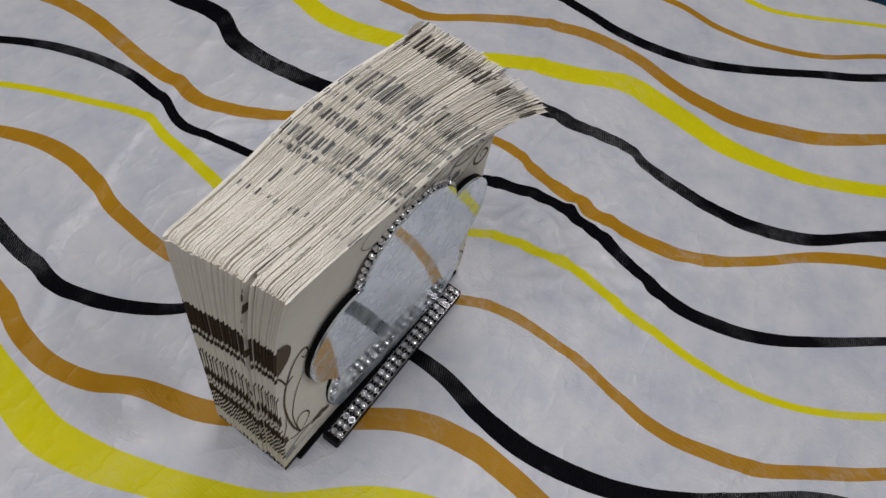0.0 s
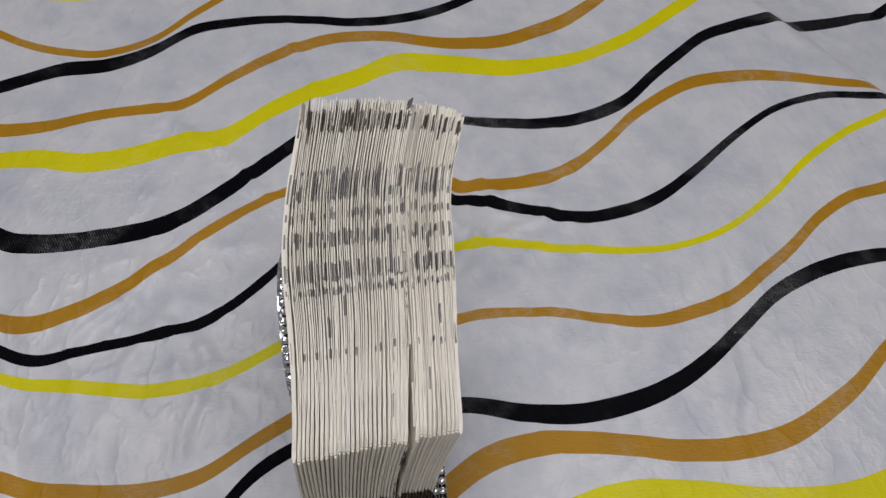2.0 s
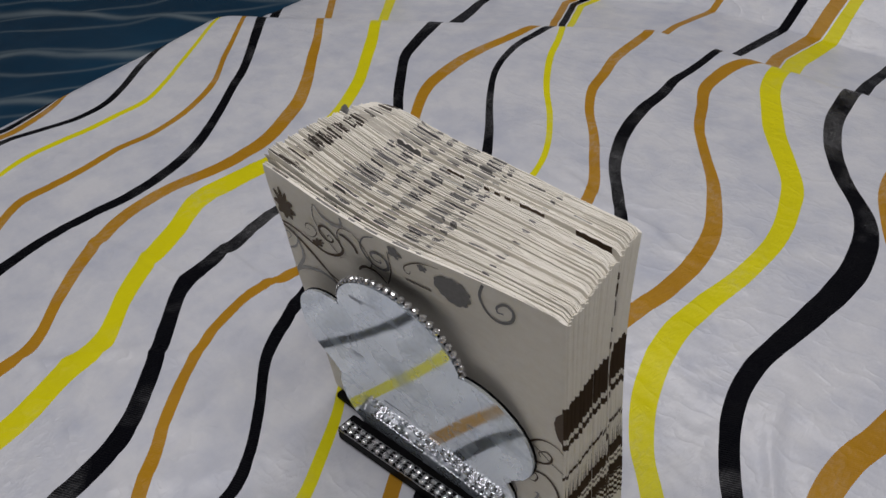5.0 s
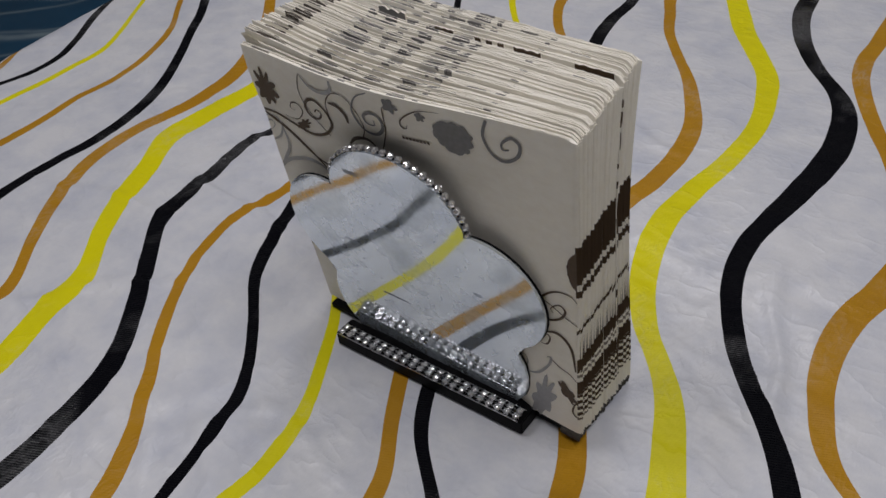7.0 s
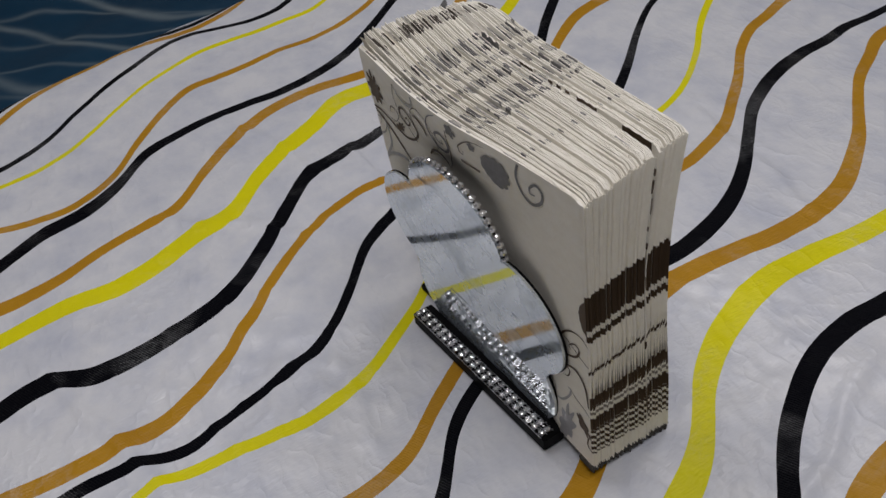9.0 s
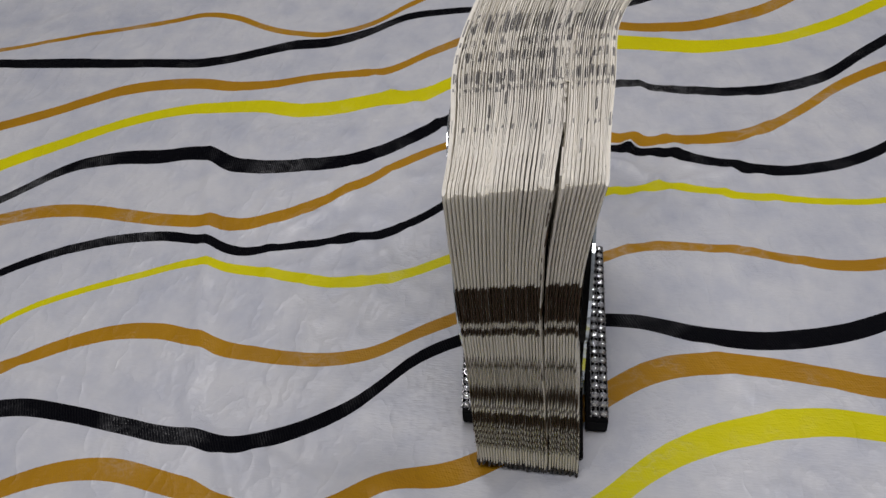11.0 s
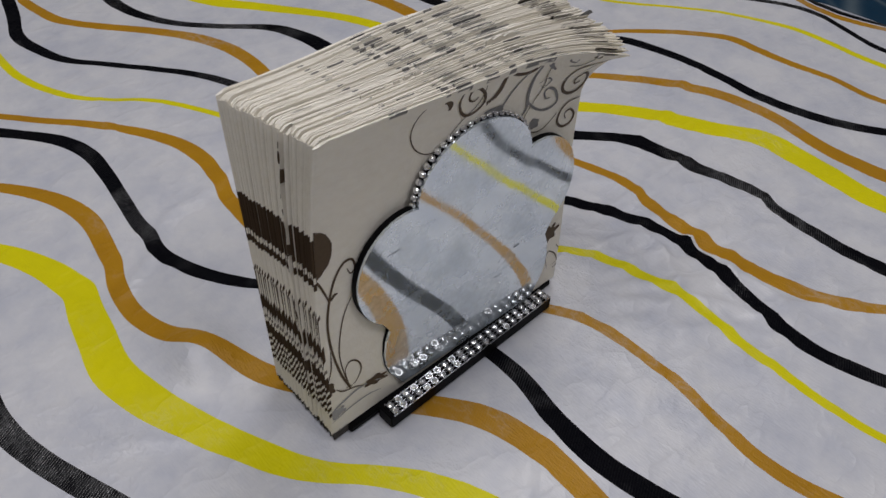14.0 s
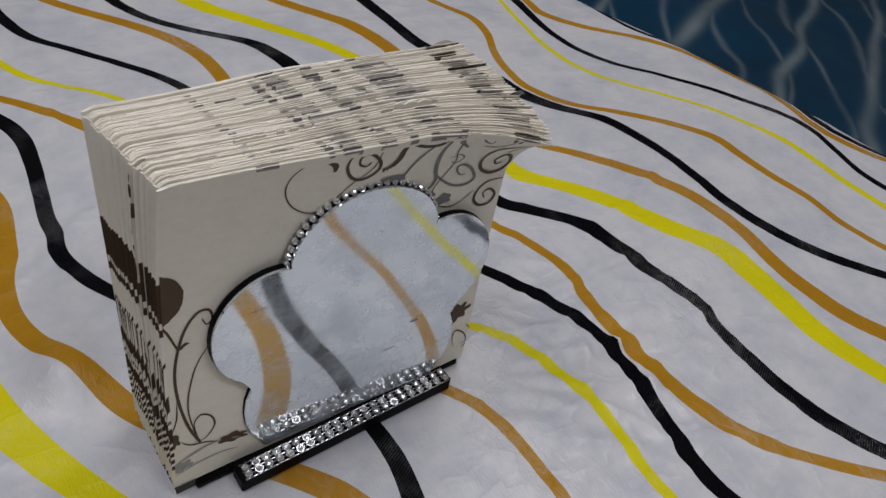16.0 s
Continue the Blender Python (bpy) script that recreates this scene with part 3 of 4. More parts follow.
def build_napkin(k, rng):
    verts, faces, sheet, layer = [], [], [], []
    nu, nv = (56, 54) if k in (0, PILE - 1) else (20, 18)
    du, dv = rng.uniform(-0.0008, 0.0008), rng.uniform(-0.0008, 0.0008)
    us = [LONG * (i / nu) ** 1.15 for i in range(1, nu + 1)]
    ring = [(u, 1.0) for u in reversed(us)] + [(0.0030, 0.93), (0.0012, 0.78), (0.0003, 0.48), (0.0, 0.0), (0.0003, -0.48), (0.0012, -0.78), (0.0030, -0.93)] + [(u, -1.0) for u in us]
    n = len(ring)
    for j in range(nv + 1):
        v = (HIGH - 0.0002) * j / nv
        for u, w in ring:
            drop = 0.0070 * (j / nv) ** 12 * smooth01(0.0006, 0.003, u) if 0 < k < PILE - 1 else 0.0
            verts.append(napkin_point(k, u + du, v + dv - drop, w * THICK))
            sheet.append((u / LONG, v / HIGH))
            layer.append((0.5 + 0.5 * w, 0.0))
    for j in range(nv):
        for i in range(n):
            a, b = j * n + i, j * n + (i + 1) % n
            faces.append((a, b, b + n, a + n))
    top = nv * n
    for i in range(n // 2):
        a, b = i, n - 1 - i
        if b - a > 1:
            faces.append((top + a, top + a + 1, top + b - 1, top + b) if b - a > 2 else (top + a, top + a + 1, top + b))
            faces.append((b, b - 1, a + 1, a) if b - a > 2 else (b, a + 1, a))
    ob = finish_paper(mesh_object("napkin", verts, faces, [paper]), sheet, layer)
    tagged(ob, "folded cream paper napkin with brown and grey edge print", "napkin", "napkins in the holder")
    for f in range(LEAVES):
        leaf_edge(k, f, ob, rng, du, dv)
    return ob


LEAVES = 4


def finish_paper(ob, sheet, layer):
    me = ob.data
    for name, data in (("sheet", sheet), ("layer", layer)):
        lay = me.uv_layers.new(name=name)
        loops = np.empty(len(me.loops), dtype=np.int32)
        me.loops.foreach_get("vertex_index", loops)
        lay.data.foreach_set("uv", np.array(data, dtype=np.float32)[loops].ravel())
    me.polygons.foreach_set("use_smooth", [True] * len(me.polygons))
    me.set_sharp_from_angle(angle=radians(50))
    return ob


def leaf_edge(k, f, parent, rng, du, dv):
    """One rounded, slightly ragged folded leaf along the top of a napkin."""
    verts, faces, sheet, layer = [], [], [], []
    m, pair = 60, ((2 * k + f // 2) * 0.6180339) % 1.0
    loose = 0.5 + 0.5 * math.sin(k * 12.9898)
    step = 2 * THICK / LEAVES
    w0 = (f - (LEAVES - 1) / 2) * step + rng.uniform(-0.00005, 0.00005)
    lift = rng.choice((-0.0018, -0.0009, -0.0003, 0.0, 0.0, 0.0002, 0.0003)) + rng.uniform(-0.0002, 0.0002)
    for i in range(m + 1):
        u = 0.0014 + (LONG - 0.0014) * (i / m) ** 1.3
        close = 1 - (0.14 + 0.16 * loose) * (0.9 - 0.5 * smooth01(0.09, 0.14, u / LONG) + 0.5 * smooth01(0.33, 0.45, u / LONG))
        hh = step * 0.47 * close
        wig = 0.00014 * noise.noise((u * 160, k * 3.1 + f, 2.0))
        tip = HIGH + lift * (0.12 + 0.88 * smooth01(0.25, 0.60, u / LONG)) + 0.0004 * noise.noise((u * 60, k * 1.7, f * 5.0)) + 0.0003 * noise.noise((u * 420, k * 2.7, f * 3.0))
        tip -= 0.0010 * (1 - smooth01(0.001, 0.0035, u))
        wig -= (0.0006 + 0.0004 * math.sin(k * 1.9 + f)) * smooth01(0.004, 0.06, u)
        for q, (v, w) in enumerate(((HIGH - 0.0140, w0 * close - hh), (tip - 0.00003, w0 * close + wig - hh), (tip, w0 * close + wig), (tip - 0.00003, w0 * close + wig + hh), (HIGH - 0.0140, w0 * close + hh))):
            verts.append(napkin_point(k, u + du, v + dv, w))
            sheet.append((u / LONG, 0.916 if q in (0, 4) else 1.0))
            layer.append(((q / 4 + f % 2) / 2, pair + 2 * (f // 2)))
    for i in range(m):
        for q in range(4):
            a = 5 * i + q
            faces.append((a, a + 1, a + 6, a + 5))
    for e in (0, 5 * m):
        faces.append(tuple(range(e, e + 5)))
    ob = finish_paper(mesh_object("leaf", verts, faces, [paper]), sheet, layer)
    ob.parent = parent
    return ob


rng = random.Random(7)
napkins = [build_napkin(k, rng) for k in range(PILE)]


def seam_tab(k, u0, u1, rise, out, ink, label):
    """A turned-up corner of paper that stands out along the top of napkin k."""
    bm = bmesh.new()
    grid = []
    for i in range(7):
        u = (u0 + (u1 - u0) * i / 6) * LONG
        taper = 0.35 + 0.65 * math.sin(math.pi * (0.12 + 0.76 * i / 6))
        grid.append([bm.verts.new(napkin_point(k, u, HIGH - 0.001 + rise * taper * q, out * q * q + 0.0001 * math.sin(i * 2.1))) for q in (0, 0.5, 1.0)])
    for a, b in zip(grid, grid[1:]):
        for q in range(2):
            bm.faces.new((a[q], b[q], b[q + 1], a[q + 1]))
    bmesh.ops.solidify(bm, geom=bm.faces[:], thickness=0.00025)
    return part("paper_corner", bm, ink, napkins[k], label)


def seam_strip(u0, u1, rise, ink, label):
    """A printed leaf showing along the seam, backed by the plain leaf before it."""
    bm = bmesh.new()
    rows = []
    for i in range(9):
        u = (u0 + (u1 - u0) * i / 8) * LONG
        up = HIGH + rise * (0.75 + 0.25 * math.sin(2.2 * i + 40 * u0))
        rows.append([bm.verts.new(napkin_point(SEAM - 1, u, v, w)) for v, w in ((HIGH - 0.004, 0.00062), (up, 0.00070 + 0.0006), (up, 0.00070), (HIGH - 0.004, 0.0004))])
    for a, b in zip(rows, rows[1:]):
        for q in range(3):
            bm.faces.new((a[q], b[q], b[q + 1], a[q + 1]))
    for e in (rows[0], rows[-1]):
        bm.faces.new(e)
    me = part("printed_leaf_edge", bm, ink, napkins[SEAM - 1], label)
    me.data.materials.append(plain_paper)
    for p in me.data.polygons:
        p.material_index = 0 if p.index < 24 and p.index % 3 == 0 else 1
    return me


seam_strip(0.025, 0.125, 0.0010, brown_ink, "brown printed leaf edge")
seam_strip(0.215, 0.290, 0.0012, brown_ink, "brown printed leaf edge")
for u0 in (0.318, 0.352, 0.386):
    seam_strip(u0, u0 + 0.018, 0.0012, brown_ink, "brown printed leaf edge")
seam_strip(0.47, 0.53, 0.0010, brown_ink, "brown printed leaf edge")
seam_strip(0.63, 0.73, 0.0026, grey_ink, "turned-up grey printed corner")
seam_tab(SEAM, 0.40, 0.60, 0.0008, -0.0026, plain_paper, "turned-over cream leaf")
seam_tab(SEAM, 0.74, 0.97, 0.0012, -0.0034, plain_paper, "turned-over cream leaf")
seam_tab(SEAM + 2, 0.16, 0.24, 0.0016, 0.0014, plain_paper, "turned-up cream paper corner")
seam_tab(SEAM + 1, 0.965, 1.005, 0.0050, -0.0010, silver_ink, "upright silver-grey printed corner")
seam_tab(PILE - 2, 0.93, 1.0, 0.0042, 0.0008, plain_paper, "upright cream paper corner")


def torn_leaf(k, w0, v0, v1, out, mat, name, label, step=90, seed=0.0):
    """A ragged leaf standing proud of the folded near edge of napkin k."""
    bm = bmesh.new()
    last = None
    for i in range(step + 1):
        v = (v0 + (v1 - v0) * i / step) * HIGH
        reach = out * (0.7 + 0.6 * noise.noise((v * 120, seed, 0.3)))
        side = w0 + 0.0006 * noise.noise((v * 45, seed, 5.0))
        row = [bm.verts.new(napkin_point(k, u, v, w)) for u, w in ((0.004, side), (-reach, side + 0.0007), (-reach - 0.0001, side + 0.0003), (0.004, side - 0.0004))]
        if last:
            for q in range(3):
                bm.faces.new((last[q], row[q], row[q + 1], last[q + 1]))
        last = row
    return part(name, bm, mat, napkins[k], label)


torn_leaf(SEAM, -0.0011, 0.02, 0.99, 0.0011, plain_paper, "torn_leaf", "torn cream leaf at the seam")
for i, (v0, v1) in enumerate(((0.945, 0.965), (0.90, 0.935), (0.845, 0.885), (0.80, 0.812), (0.745, 0.765), (0.62, 0.66), (0.40, 0.43), (0.31, 0.33), (0.10, 0.24))):
    torn_leaf(SEAM, -0.0010 + 0.0001 * (i % 2), v0, v1, 0.00135, brown_ink, "printed_mark", "brown printed mark", 8, i * 1.3)
# frayed grey tissue under the near foot
for k in range(0, PILE, 2):
    bm = bmesh.new()
    last = None
    for i in range(7):
        v = -0.0062 * i / 6 * (0.7 + 0.5 * rng.random())
        u = 0.0008 * i / 6
        wide = 0.0009 * (1 - 0.5 * i / 6)
        row = [bm.verts.new(napkin_point(k, u + du, v + 0.0005, q * wide + 0.0004 * math.sin(k + i))) for q, du in ((-1, 0.0), (1, 0.0004), (1, 0.010), (-1, 0.010))]
        if last:
            for q in range(4):
                bm.faces.new((last[q], row[q], row[(q + 1) % 4], last[(q + 1) % 4]))
        last = row
    bm.faces.new(last)
    part("frayed_foot", bm, dark_tissue, napkins[k], "frayed grey printed paper foot")

# ---- printed scrolls on the two outer napkins ----
def on_face(side, u, v, lift=0.00028):
    u, v = min(max(u, 0.0008), LONG - 0.0004), min(v, HIGH - 0.0004)
    return napkin_point(0, u, v, -THICK - lift) if side == "a" else napkin_point(PILE - 1, u, v, THICK + lift)


def ribbon(side, line, width, ink, taper=(0.3, 0.3)):
    """A printed line of a width in mm through places u, v, thinner at its ends."""
    bm = bmesh.new()
    last = None
    n = len(line) - 1
    for i, (u, v) in enumerate(line):
        a, b = line[max(0, i - 1)], line[min(n, i + 1)]
        tx, ty = b[0] - a[0], b[1] - a[1]
        d = math.hypot(tx, ty) or 1
        s = i / n
        h = width / 2000 * (taper[0] + (1 - taper[0]) * smooth01(0, 0.35, s))
        h *= taper[1] + (1 - taper[1]) * (1 - smooth01(0.6, 1.0, s))
        pair = [bm.verts.new(on_face(side, u - ty / d * q * h, v + tx / d * q * h)) for q in (-1, 1)]
        if last:
            bm.faces.new((last[0], last[1], pair[1], pair[0]))
        last = pair
    return part("printed_scroll", bm, ink, napkins[0] if side == "a" else napkins[-1])


def curve(*places):
    """A smooth line through places u, v of the face, in mm along and up the napkin."""
    pts = [(u / 1000, v / 1000) for u, v in places]
    out = []
    for i in range(len(pts) - 1):
        p0, p1, p2, p3 = (pts[max(0, min(len(pts) - 1, j))] for j in (i - 1, i, i + 1, i + 2))
        for q in range(8):
            f = q / 8
            out.append(tuple(b + 0.5 * f * (c - a + f * (2 * a - 5 * b + 4 * c - d + f * (3 * (b - c) + d - a))) for a, b, c, d in zip(p0, p1, p2, p3)))
    out.append(pts[-1])
    return out


def leaf_print(side, u, v, long, wide, turn, lobes, ink, depth=0.28):
    """A printed leaf: a lobed outline filled flat, sizes in mm."""
    cu, cv = u / 1000, v / 1000
    bm = bmesh.new()
    mid = bm.verts.new(on_face(side, cu, cv))
    ring = []
    n = 96
    for i in range(n):
        a = 2 * math.pi * i / n
        notch = abs(math.cos(0.5 * lobes * a)) ** 2.4
        r = 1 - 1.25 * depth * notch * (0.75 + 0.25 * math.cos(a)) - 0.05 * math.sin(3 * a) + 0.07 * noise.noise((5 * math.cos(a), 5 * math.sin(a), lobes + u))
        p, q = r * long / 2000 * math.cos(a), r * wide / 2000 * math.sin(a)
        c, s = math.cos(radians(turn)), math.sin(radians(turn))
        ring.append(bm.verts.new(on_face(side, cu + p * c - q * s, cv + p * s + q * c)))
    for i in range(n):
        bm.faces.new((mid, ring[i], ring[(i + 1) % n]))
    return part("printed_leaf", bm, ink, napkins[0] if side == "a" else napkins[-1])


def print_side_a():
    s = "a"
    # the thin open loop with its hooked end, and the wave beside it
    ribbon(s, curve((66.4, 158.3), (62.8, 162.8), (55.2, 164.1), (49.6, 160.3), (47.4, 154.0), (49.2, 146.8), (53.8, 140.6), (60.2, 136.7), (66.1, 137.0), (71.7, 142.6), (76.8, 148.2), (84.5, 155.0), (86.0, 167.5)), 0.55, brown_ink, (1, 1))
    ribbon(s, curve((60, 164), (64, 162.5), (66.6, 160.5), (66.4, 157.5)), 2.0, brown_ink, (0.2, 0.8))
    ribbon(s, curve((54.2, 166.6), (60.2, 165.2), (65.4, 166.4), (69.5, 167.5)), 1.8, brown_ink, (0.3, 0.4))
    # the large scroll and its toothed stem
    ribbon(s, curve((84.9, 164.1), (77.9, 166.2), (72.8, 163.7), (71.7, 158.5), (74.9, 152.2), (79.5, 149.4), (84.3, 150.1), (87.4, 153.6), (85.7, 158.9), (80.6, 163.4), (76.8, 162.5), (77.1, 158.6), (80.4, 156.7), (82.2, 158.3)), 1.5, brown_ink, (0.4, 0.5))
    ribbon(s, curve((99.5, 166.5), (96.4, 162.2), (95.4, 156.5), (92.8, 153.4), (89.0, 152.4)), 2.9, brown_ink, (0.5, 0.2))
    for q in range(4):
        ribbon(s, curve((94.6 - 1.5 * q, 155.0 - 0.9 * q), (94.4 - 1.5 * q, 152.4 - 0.7 * q)), 1.2, brown_ink, (1, 0.1))
    ribbon(s, curve((96.5, 166.2), (104.1, 162.0), (111.8, 161.0), (116.4, 163.8), (119.5, 167.2)), 1.8, brown_ink, (0.8, 0.3))
    # grey stems, ring and scroll
    ribbon(s, curve((111.5, 161.5), (107.2, 156.3), (103.9, 150.5), (102.0, 145.9), (98.0, 142.5)), 1.3, grey_ink, (0.6, 1))
    ribbon(s, curve((118.0, 164.5), (115.8, 155.6), (117.3, 145.7), (120.3, 137.1), (118.6, 132.4), (115.0, 129.0)), 1.9, grey_ink, (0.7, 0.4))
    ribbon(s, curve((126.8, 157.7), (122.2, 162.2), (122.4, 166.2), (128.5, 167.6)), 2.2, grey_ink, (0.4, 0.9))
    ribbon(s, curve((117.2, 146.0), (120.1, 139.8), (130.3, 131.2), (139.1, 128.5), (143.9, 131.2), (138.6, 139.2), (131.8, 144.0), (129.5, 142.1), (133.4, 136.6), (136.8, 136.0)), 1.5, grey_ink, (0.6, 0.4))
    ribbon(s, curve((121, 151), (126, 152.5), (129, 149.5), (126.5, 146.5), (123.5, 148.5)), 0.8, grey_ink)
    ribbon(s, curve((124, 166), (123.5, 156), (126, 147), (124, 138), (121, 129), (124.5, 121.5), (132.5, 117.5), (139, 118.5), (146, 123)), 0.5, brown_ink, (1, 1))
    ribbon(s, curve((137.5, 162.7), (136.7, 159.7), (132.4, 162.3), (132.6, 165.7), (137.6, 167.0), (143.1, 165.4), (147.3, 160.0), (143.0, 156.0), (134.8, 157.4)), 1.2, grey_ink, (0.4, 0.5))
    # brown scrolls towards the far corner
    ribbon(s, curve((163.0, 155.0), (157.0, 154.5), (150.3, 153.2), (143.9, 152.1), (141.0, 145.5), (144.5, 137.5), (151.3, 132.4), (158.5, 132.0), (161.5, 136.0), (158.5, 142.0), (153.7, 145.2), (150.2, 142.2), (152.5, 138.2), (156.0, 138.6)), 1.7, brown_ink, (0.3, 0.5))
    ribbon(s, curve((162.5, 126.0), (154.0, 126.2), (148.8, 123.0), (147.4, 117.3), (151.6, 112.7), (157.6, 112.8), (159.8, 117.0), (156.1, 121.2), (152.4, 119.9), (153.6, 116.6)), 1.5, brown_ink, (0.3, 0.4))
    ribbon(s, curve((163, 161), (160, 158.5), (158.5, 154), (152.5, 148)), 0.6, brown_ink, (1, 1))
    leaf_print(s, 96.2, 144.3, 15.5, 5.0, -4, 4, grey_ink, 0.15)
    leaf_print(s, 152.0, 163.5, 17.0, 8.0, -8, 5, brown_ink, 0.15)
    leaf_print(s, 128.8, 123.4, 9.5, 6.5, -8, 5, grey_ink, 0.2)
    leaf_print(s, 121.0, 127.0, 5.5, 4.0, 38, 4, grey_ink, 0.2)
    ribbon(s, curve((12.8, 25.0), (8.3, 37.2), (5.0, 53.4), (4.1, 69.4), (6.1, 83.3), (9.6, 94.2), (14.7, 100.7), (19.4, 100.4), (20.7, 95.3), (18.3, 93.2), (16.5, 96.8)), 1.3, brown_ink, (1, 0.4))
    ribbon(s, curve((6.1, 84.3), (1.9, 95.8), (-3.7, 104.2), (-7.2, 108.5)), 1.1, brown_ink, (0.8, 0.6))
    ribbon(s, curve((7, 84), (9, 86), (11, 86)), 1.6, brown_ink, (0.9, 0.1))
    ribbon(s, curve((18.0, 80.3), (12.2, 69.2), (8.5, 49.6), (11.4, 28.9)), 0.7, brown_ink, (0.6, 0.8))
    ribbon(s, curve((12.0, 28.6), (10.6, 38.0), (13.6, 42.2), (18.1, 39.3), (19.7, 32.8), (15.4, 26.5), (9.9, 26.8)), 0.9, brown_ink)
    ribbon(s, curve((4.3, 30.2), (8.4, 25.9), (15.7, 23.3), (23.1, 18.8)), 0.9, brown_ink)
    ribbon(s, curve((-2.1, 15.1), (8.1, 18.9), (20.1, 20.6), (35.4, 15.4)), 1.4, silver_ink)
    ribbon(s, curve((-1.0, 8.3), (10.8, 11.2), (22.9, 11.5), (30.7, 9.4)), 0.9, silver_ink)
    ribbon(s, curve((-1.1, 34.3), (3.0, 44.4), (4.0, 55.2)), 0.7, brown_ink)
    ribbon(s, curve((154.6, 12.5), (152.4, 21.1), (154.0, 26.2), (159.8, 21.5), (162.8, 14.1), (158.7, 13.0)), 0.8, brown_ink)
    ribbon(s, curve((160.2, 9.2), (164.8, 12.6), (165.2, 20.0), (160.4, 28.1)), 1.2, brown_ink)
    leaf_print(s, 28.4, 18.8, 15.7, 7, -11, 6, brown_ink, 0.3)
    leaf_print(s, 0.9, 33.0, 11.4, 6, -71, 5, brown_ink, 0.3)
    leaf_print(s, 4.0, 13.4, 11.1, 7, 11, 5, silver_ink, 0.3)
    leaf_print(s, 152.5, 40.5, 17.5, 13, 33, 7, brown_ink, 0.35)
    leaf_print(s, 1.3, 111.9, 25.1, 16, -92, 40, brown_ink, 0.03)


def print_side_b():
    s = "b"
    ribbon(s, curve((168.6, 133.7), (155.8, 134.3), (143.4, 131.0), (133.2, 128.9), (124.1, 131.9), (117.5, 139.2), (117.2, 147.2), (121.5, 151.9), (127.0, 150.2), (130.6, 144.8), (129.5, 140.2), (124.9, 140.3), (121.4, 144.1), (123.1, 146.2), (125.6, 143.8)), 1.5, brown_ink, (0.9, 0.4))
    ribbon(s, curve((168.6, 133.7), (154.6, 129.1), (140.1, 119.3), (127.9, 108.2)), 1.4, brown_ink, (0.6, 0.6))
    ribbon(s, curve((167.1, 133.9), (150.3, 125.7), (136.1, 115.7), (126.1, 112.3)), 1.1, brown_ink, (0.6, 0.6))
    ribbon(s, curve((166.9, 138.0), (168.6, 133.7), (171.4, 129.8)), 1.0, brown_ink)
    ribbon(s, curve((166.3, 129.4), (157.4, 131.7), (154.0, 127.7), (157.7, 119.9), (166.1, 115.6), (170.1, 118.8), (167.0, 125.2), (161.1, 128.2), (159.3, 125.9), (162.9, 122.1)), 1.2, silver_ink)
    ribbon(s, curve((154, 127), (153, 116), (159, 106), (173, 88)), 2.0, silver_ink, (0.5, 0.3))
    ribbon(s, curve((175, 86), (159, 104), (144, 111), (134, 111), (128, 107)), 2.0, silver_ink, (0.3, 0.4))
    ribbon(s, curve((148.5, 135.0), (140.6, 134.9), (134.5, 141.1), (135.5, 145.2), (140.0, 144.5), (142.3, 141.0), (139.8, 140.2)), 0.6, brown_ink)
    ribbon(s, curve((125.5, 164.7), (130.1, 153.5), (128.0, 140.9), (121.7, 131.5)), 0.5, brown_ink, (1, 1))
    ribbon(s, curve((125, 165), (121, 160), (114, 159), (107, 162), (106, 167)), 2.0, silver_ink, (0.3, 0.6))
    ribbon(s, curve((112, 154), (107, 154), (104, 150), (105, 145)), 2.2, brown_ink, (0.4, 0.5))
    ribbon(s, curve((116.1, 145.3), (113.6, 153.6), (107.3, 160.4), (100.2, 161.3), (95.9, 155.4), (95.4, 146.2), (100.1, 137.9)), 0.5, brown_ink, (1, 1))
    ribbon(s, curve((86, 167), (93, 163), (98, 154), (96, 145), (90, 144), (84, 149), (83, 155), (87, 157), (92, 154), (92, 150), (88, 150), (87, 153)), 1.6, grey_ink)
    ribbon(s, curve((79.5, 162.2), (82.2, 149.9), (86.6, 141.3), (91.1, 133.2)), 0.5, brown_ink, (1, 1))
    ribbon(s, curve((110, 131), (105, 136), (97, 138), (92, 133)), 1.8, brown_ink, (0.5, 0.4))
    ribbon(s, curve((53.7, 165.8), (63.5, 164.2), (71.5, 158.6), (72.7, 154.4), (70.6, 154.0), (69.4, 156.4)), 0.6, brown_ink)
    ribbon(s, curve((34.5, 167.3), (36.4, 160.3), (33.8, 153.2), (28.7, 151.0), (23.1, 154.8), (21.8, 160.0), (25.0, 162.3), (28.8, 159.3), (29.0, 156.3), (26.3, 156.8)), 1.4, grey_ink, (0.9, 0.4))
    ribbon(s, curve((170.0, 111.2), (169.9, 107.8)), 1.4, brown_ink, (1, 1))
    ribbon(s, curve((176.6, 99.2), (176.7, 95.4)), 1.4, brown_ink, (1, 1))
    ribbon(s, curve((178.6, 89.3), (178.6, 85.5)), 1.2, brown_ink, (1, 1))
    ribbon(s, curve((171.1, 64.6), (171.1, 69.6), (172.3, 72.9)), 1.4, silver_ink, (1, 0.3))
    leaf_print(s, 154.5, 149.0, 21.5, 15.0, 105, 9, brown_ink, 0.40)
    leaf_print(s, 136.9, 133.2, 12.9, 5, 145, 7, brown_ink, 0.4)
    leaf_print(s, 75.6, 163.6, 7.8, 7, -139, 5, grey_ink, 0.4)
    leaf_print(s, 62.3, 161.9, 4.8, 4.5, -160, 5, grey_ink, 0.35)
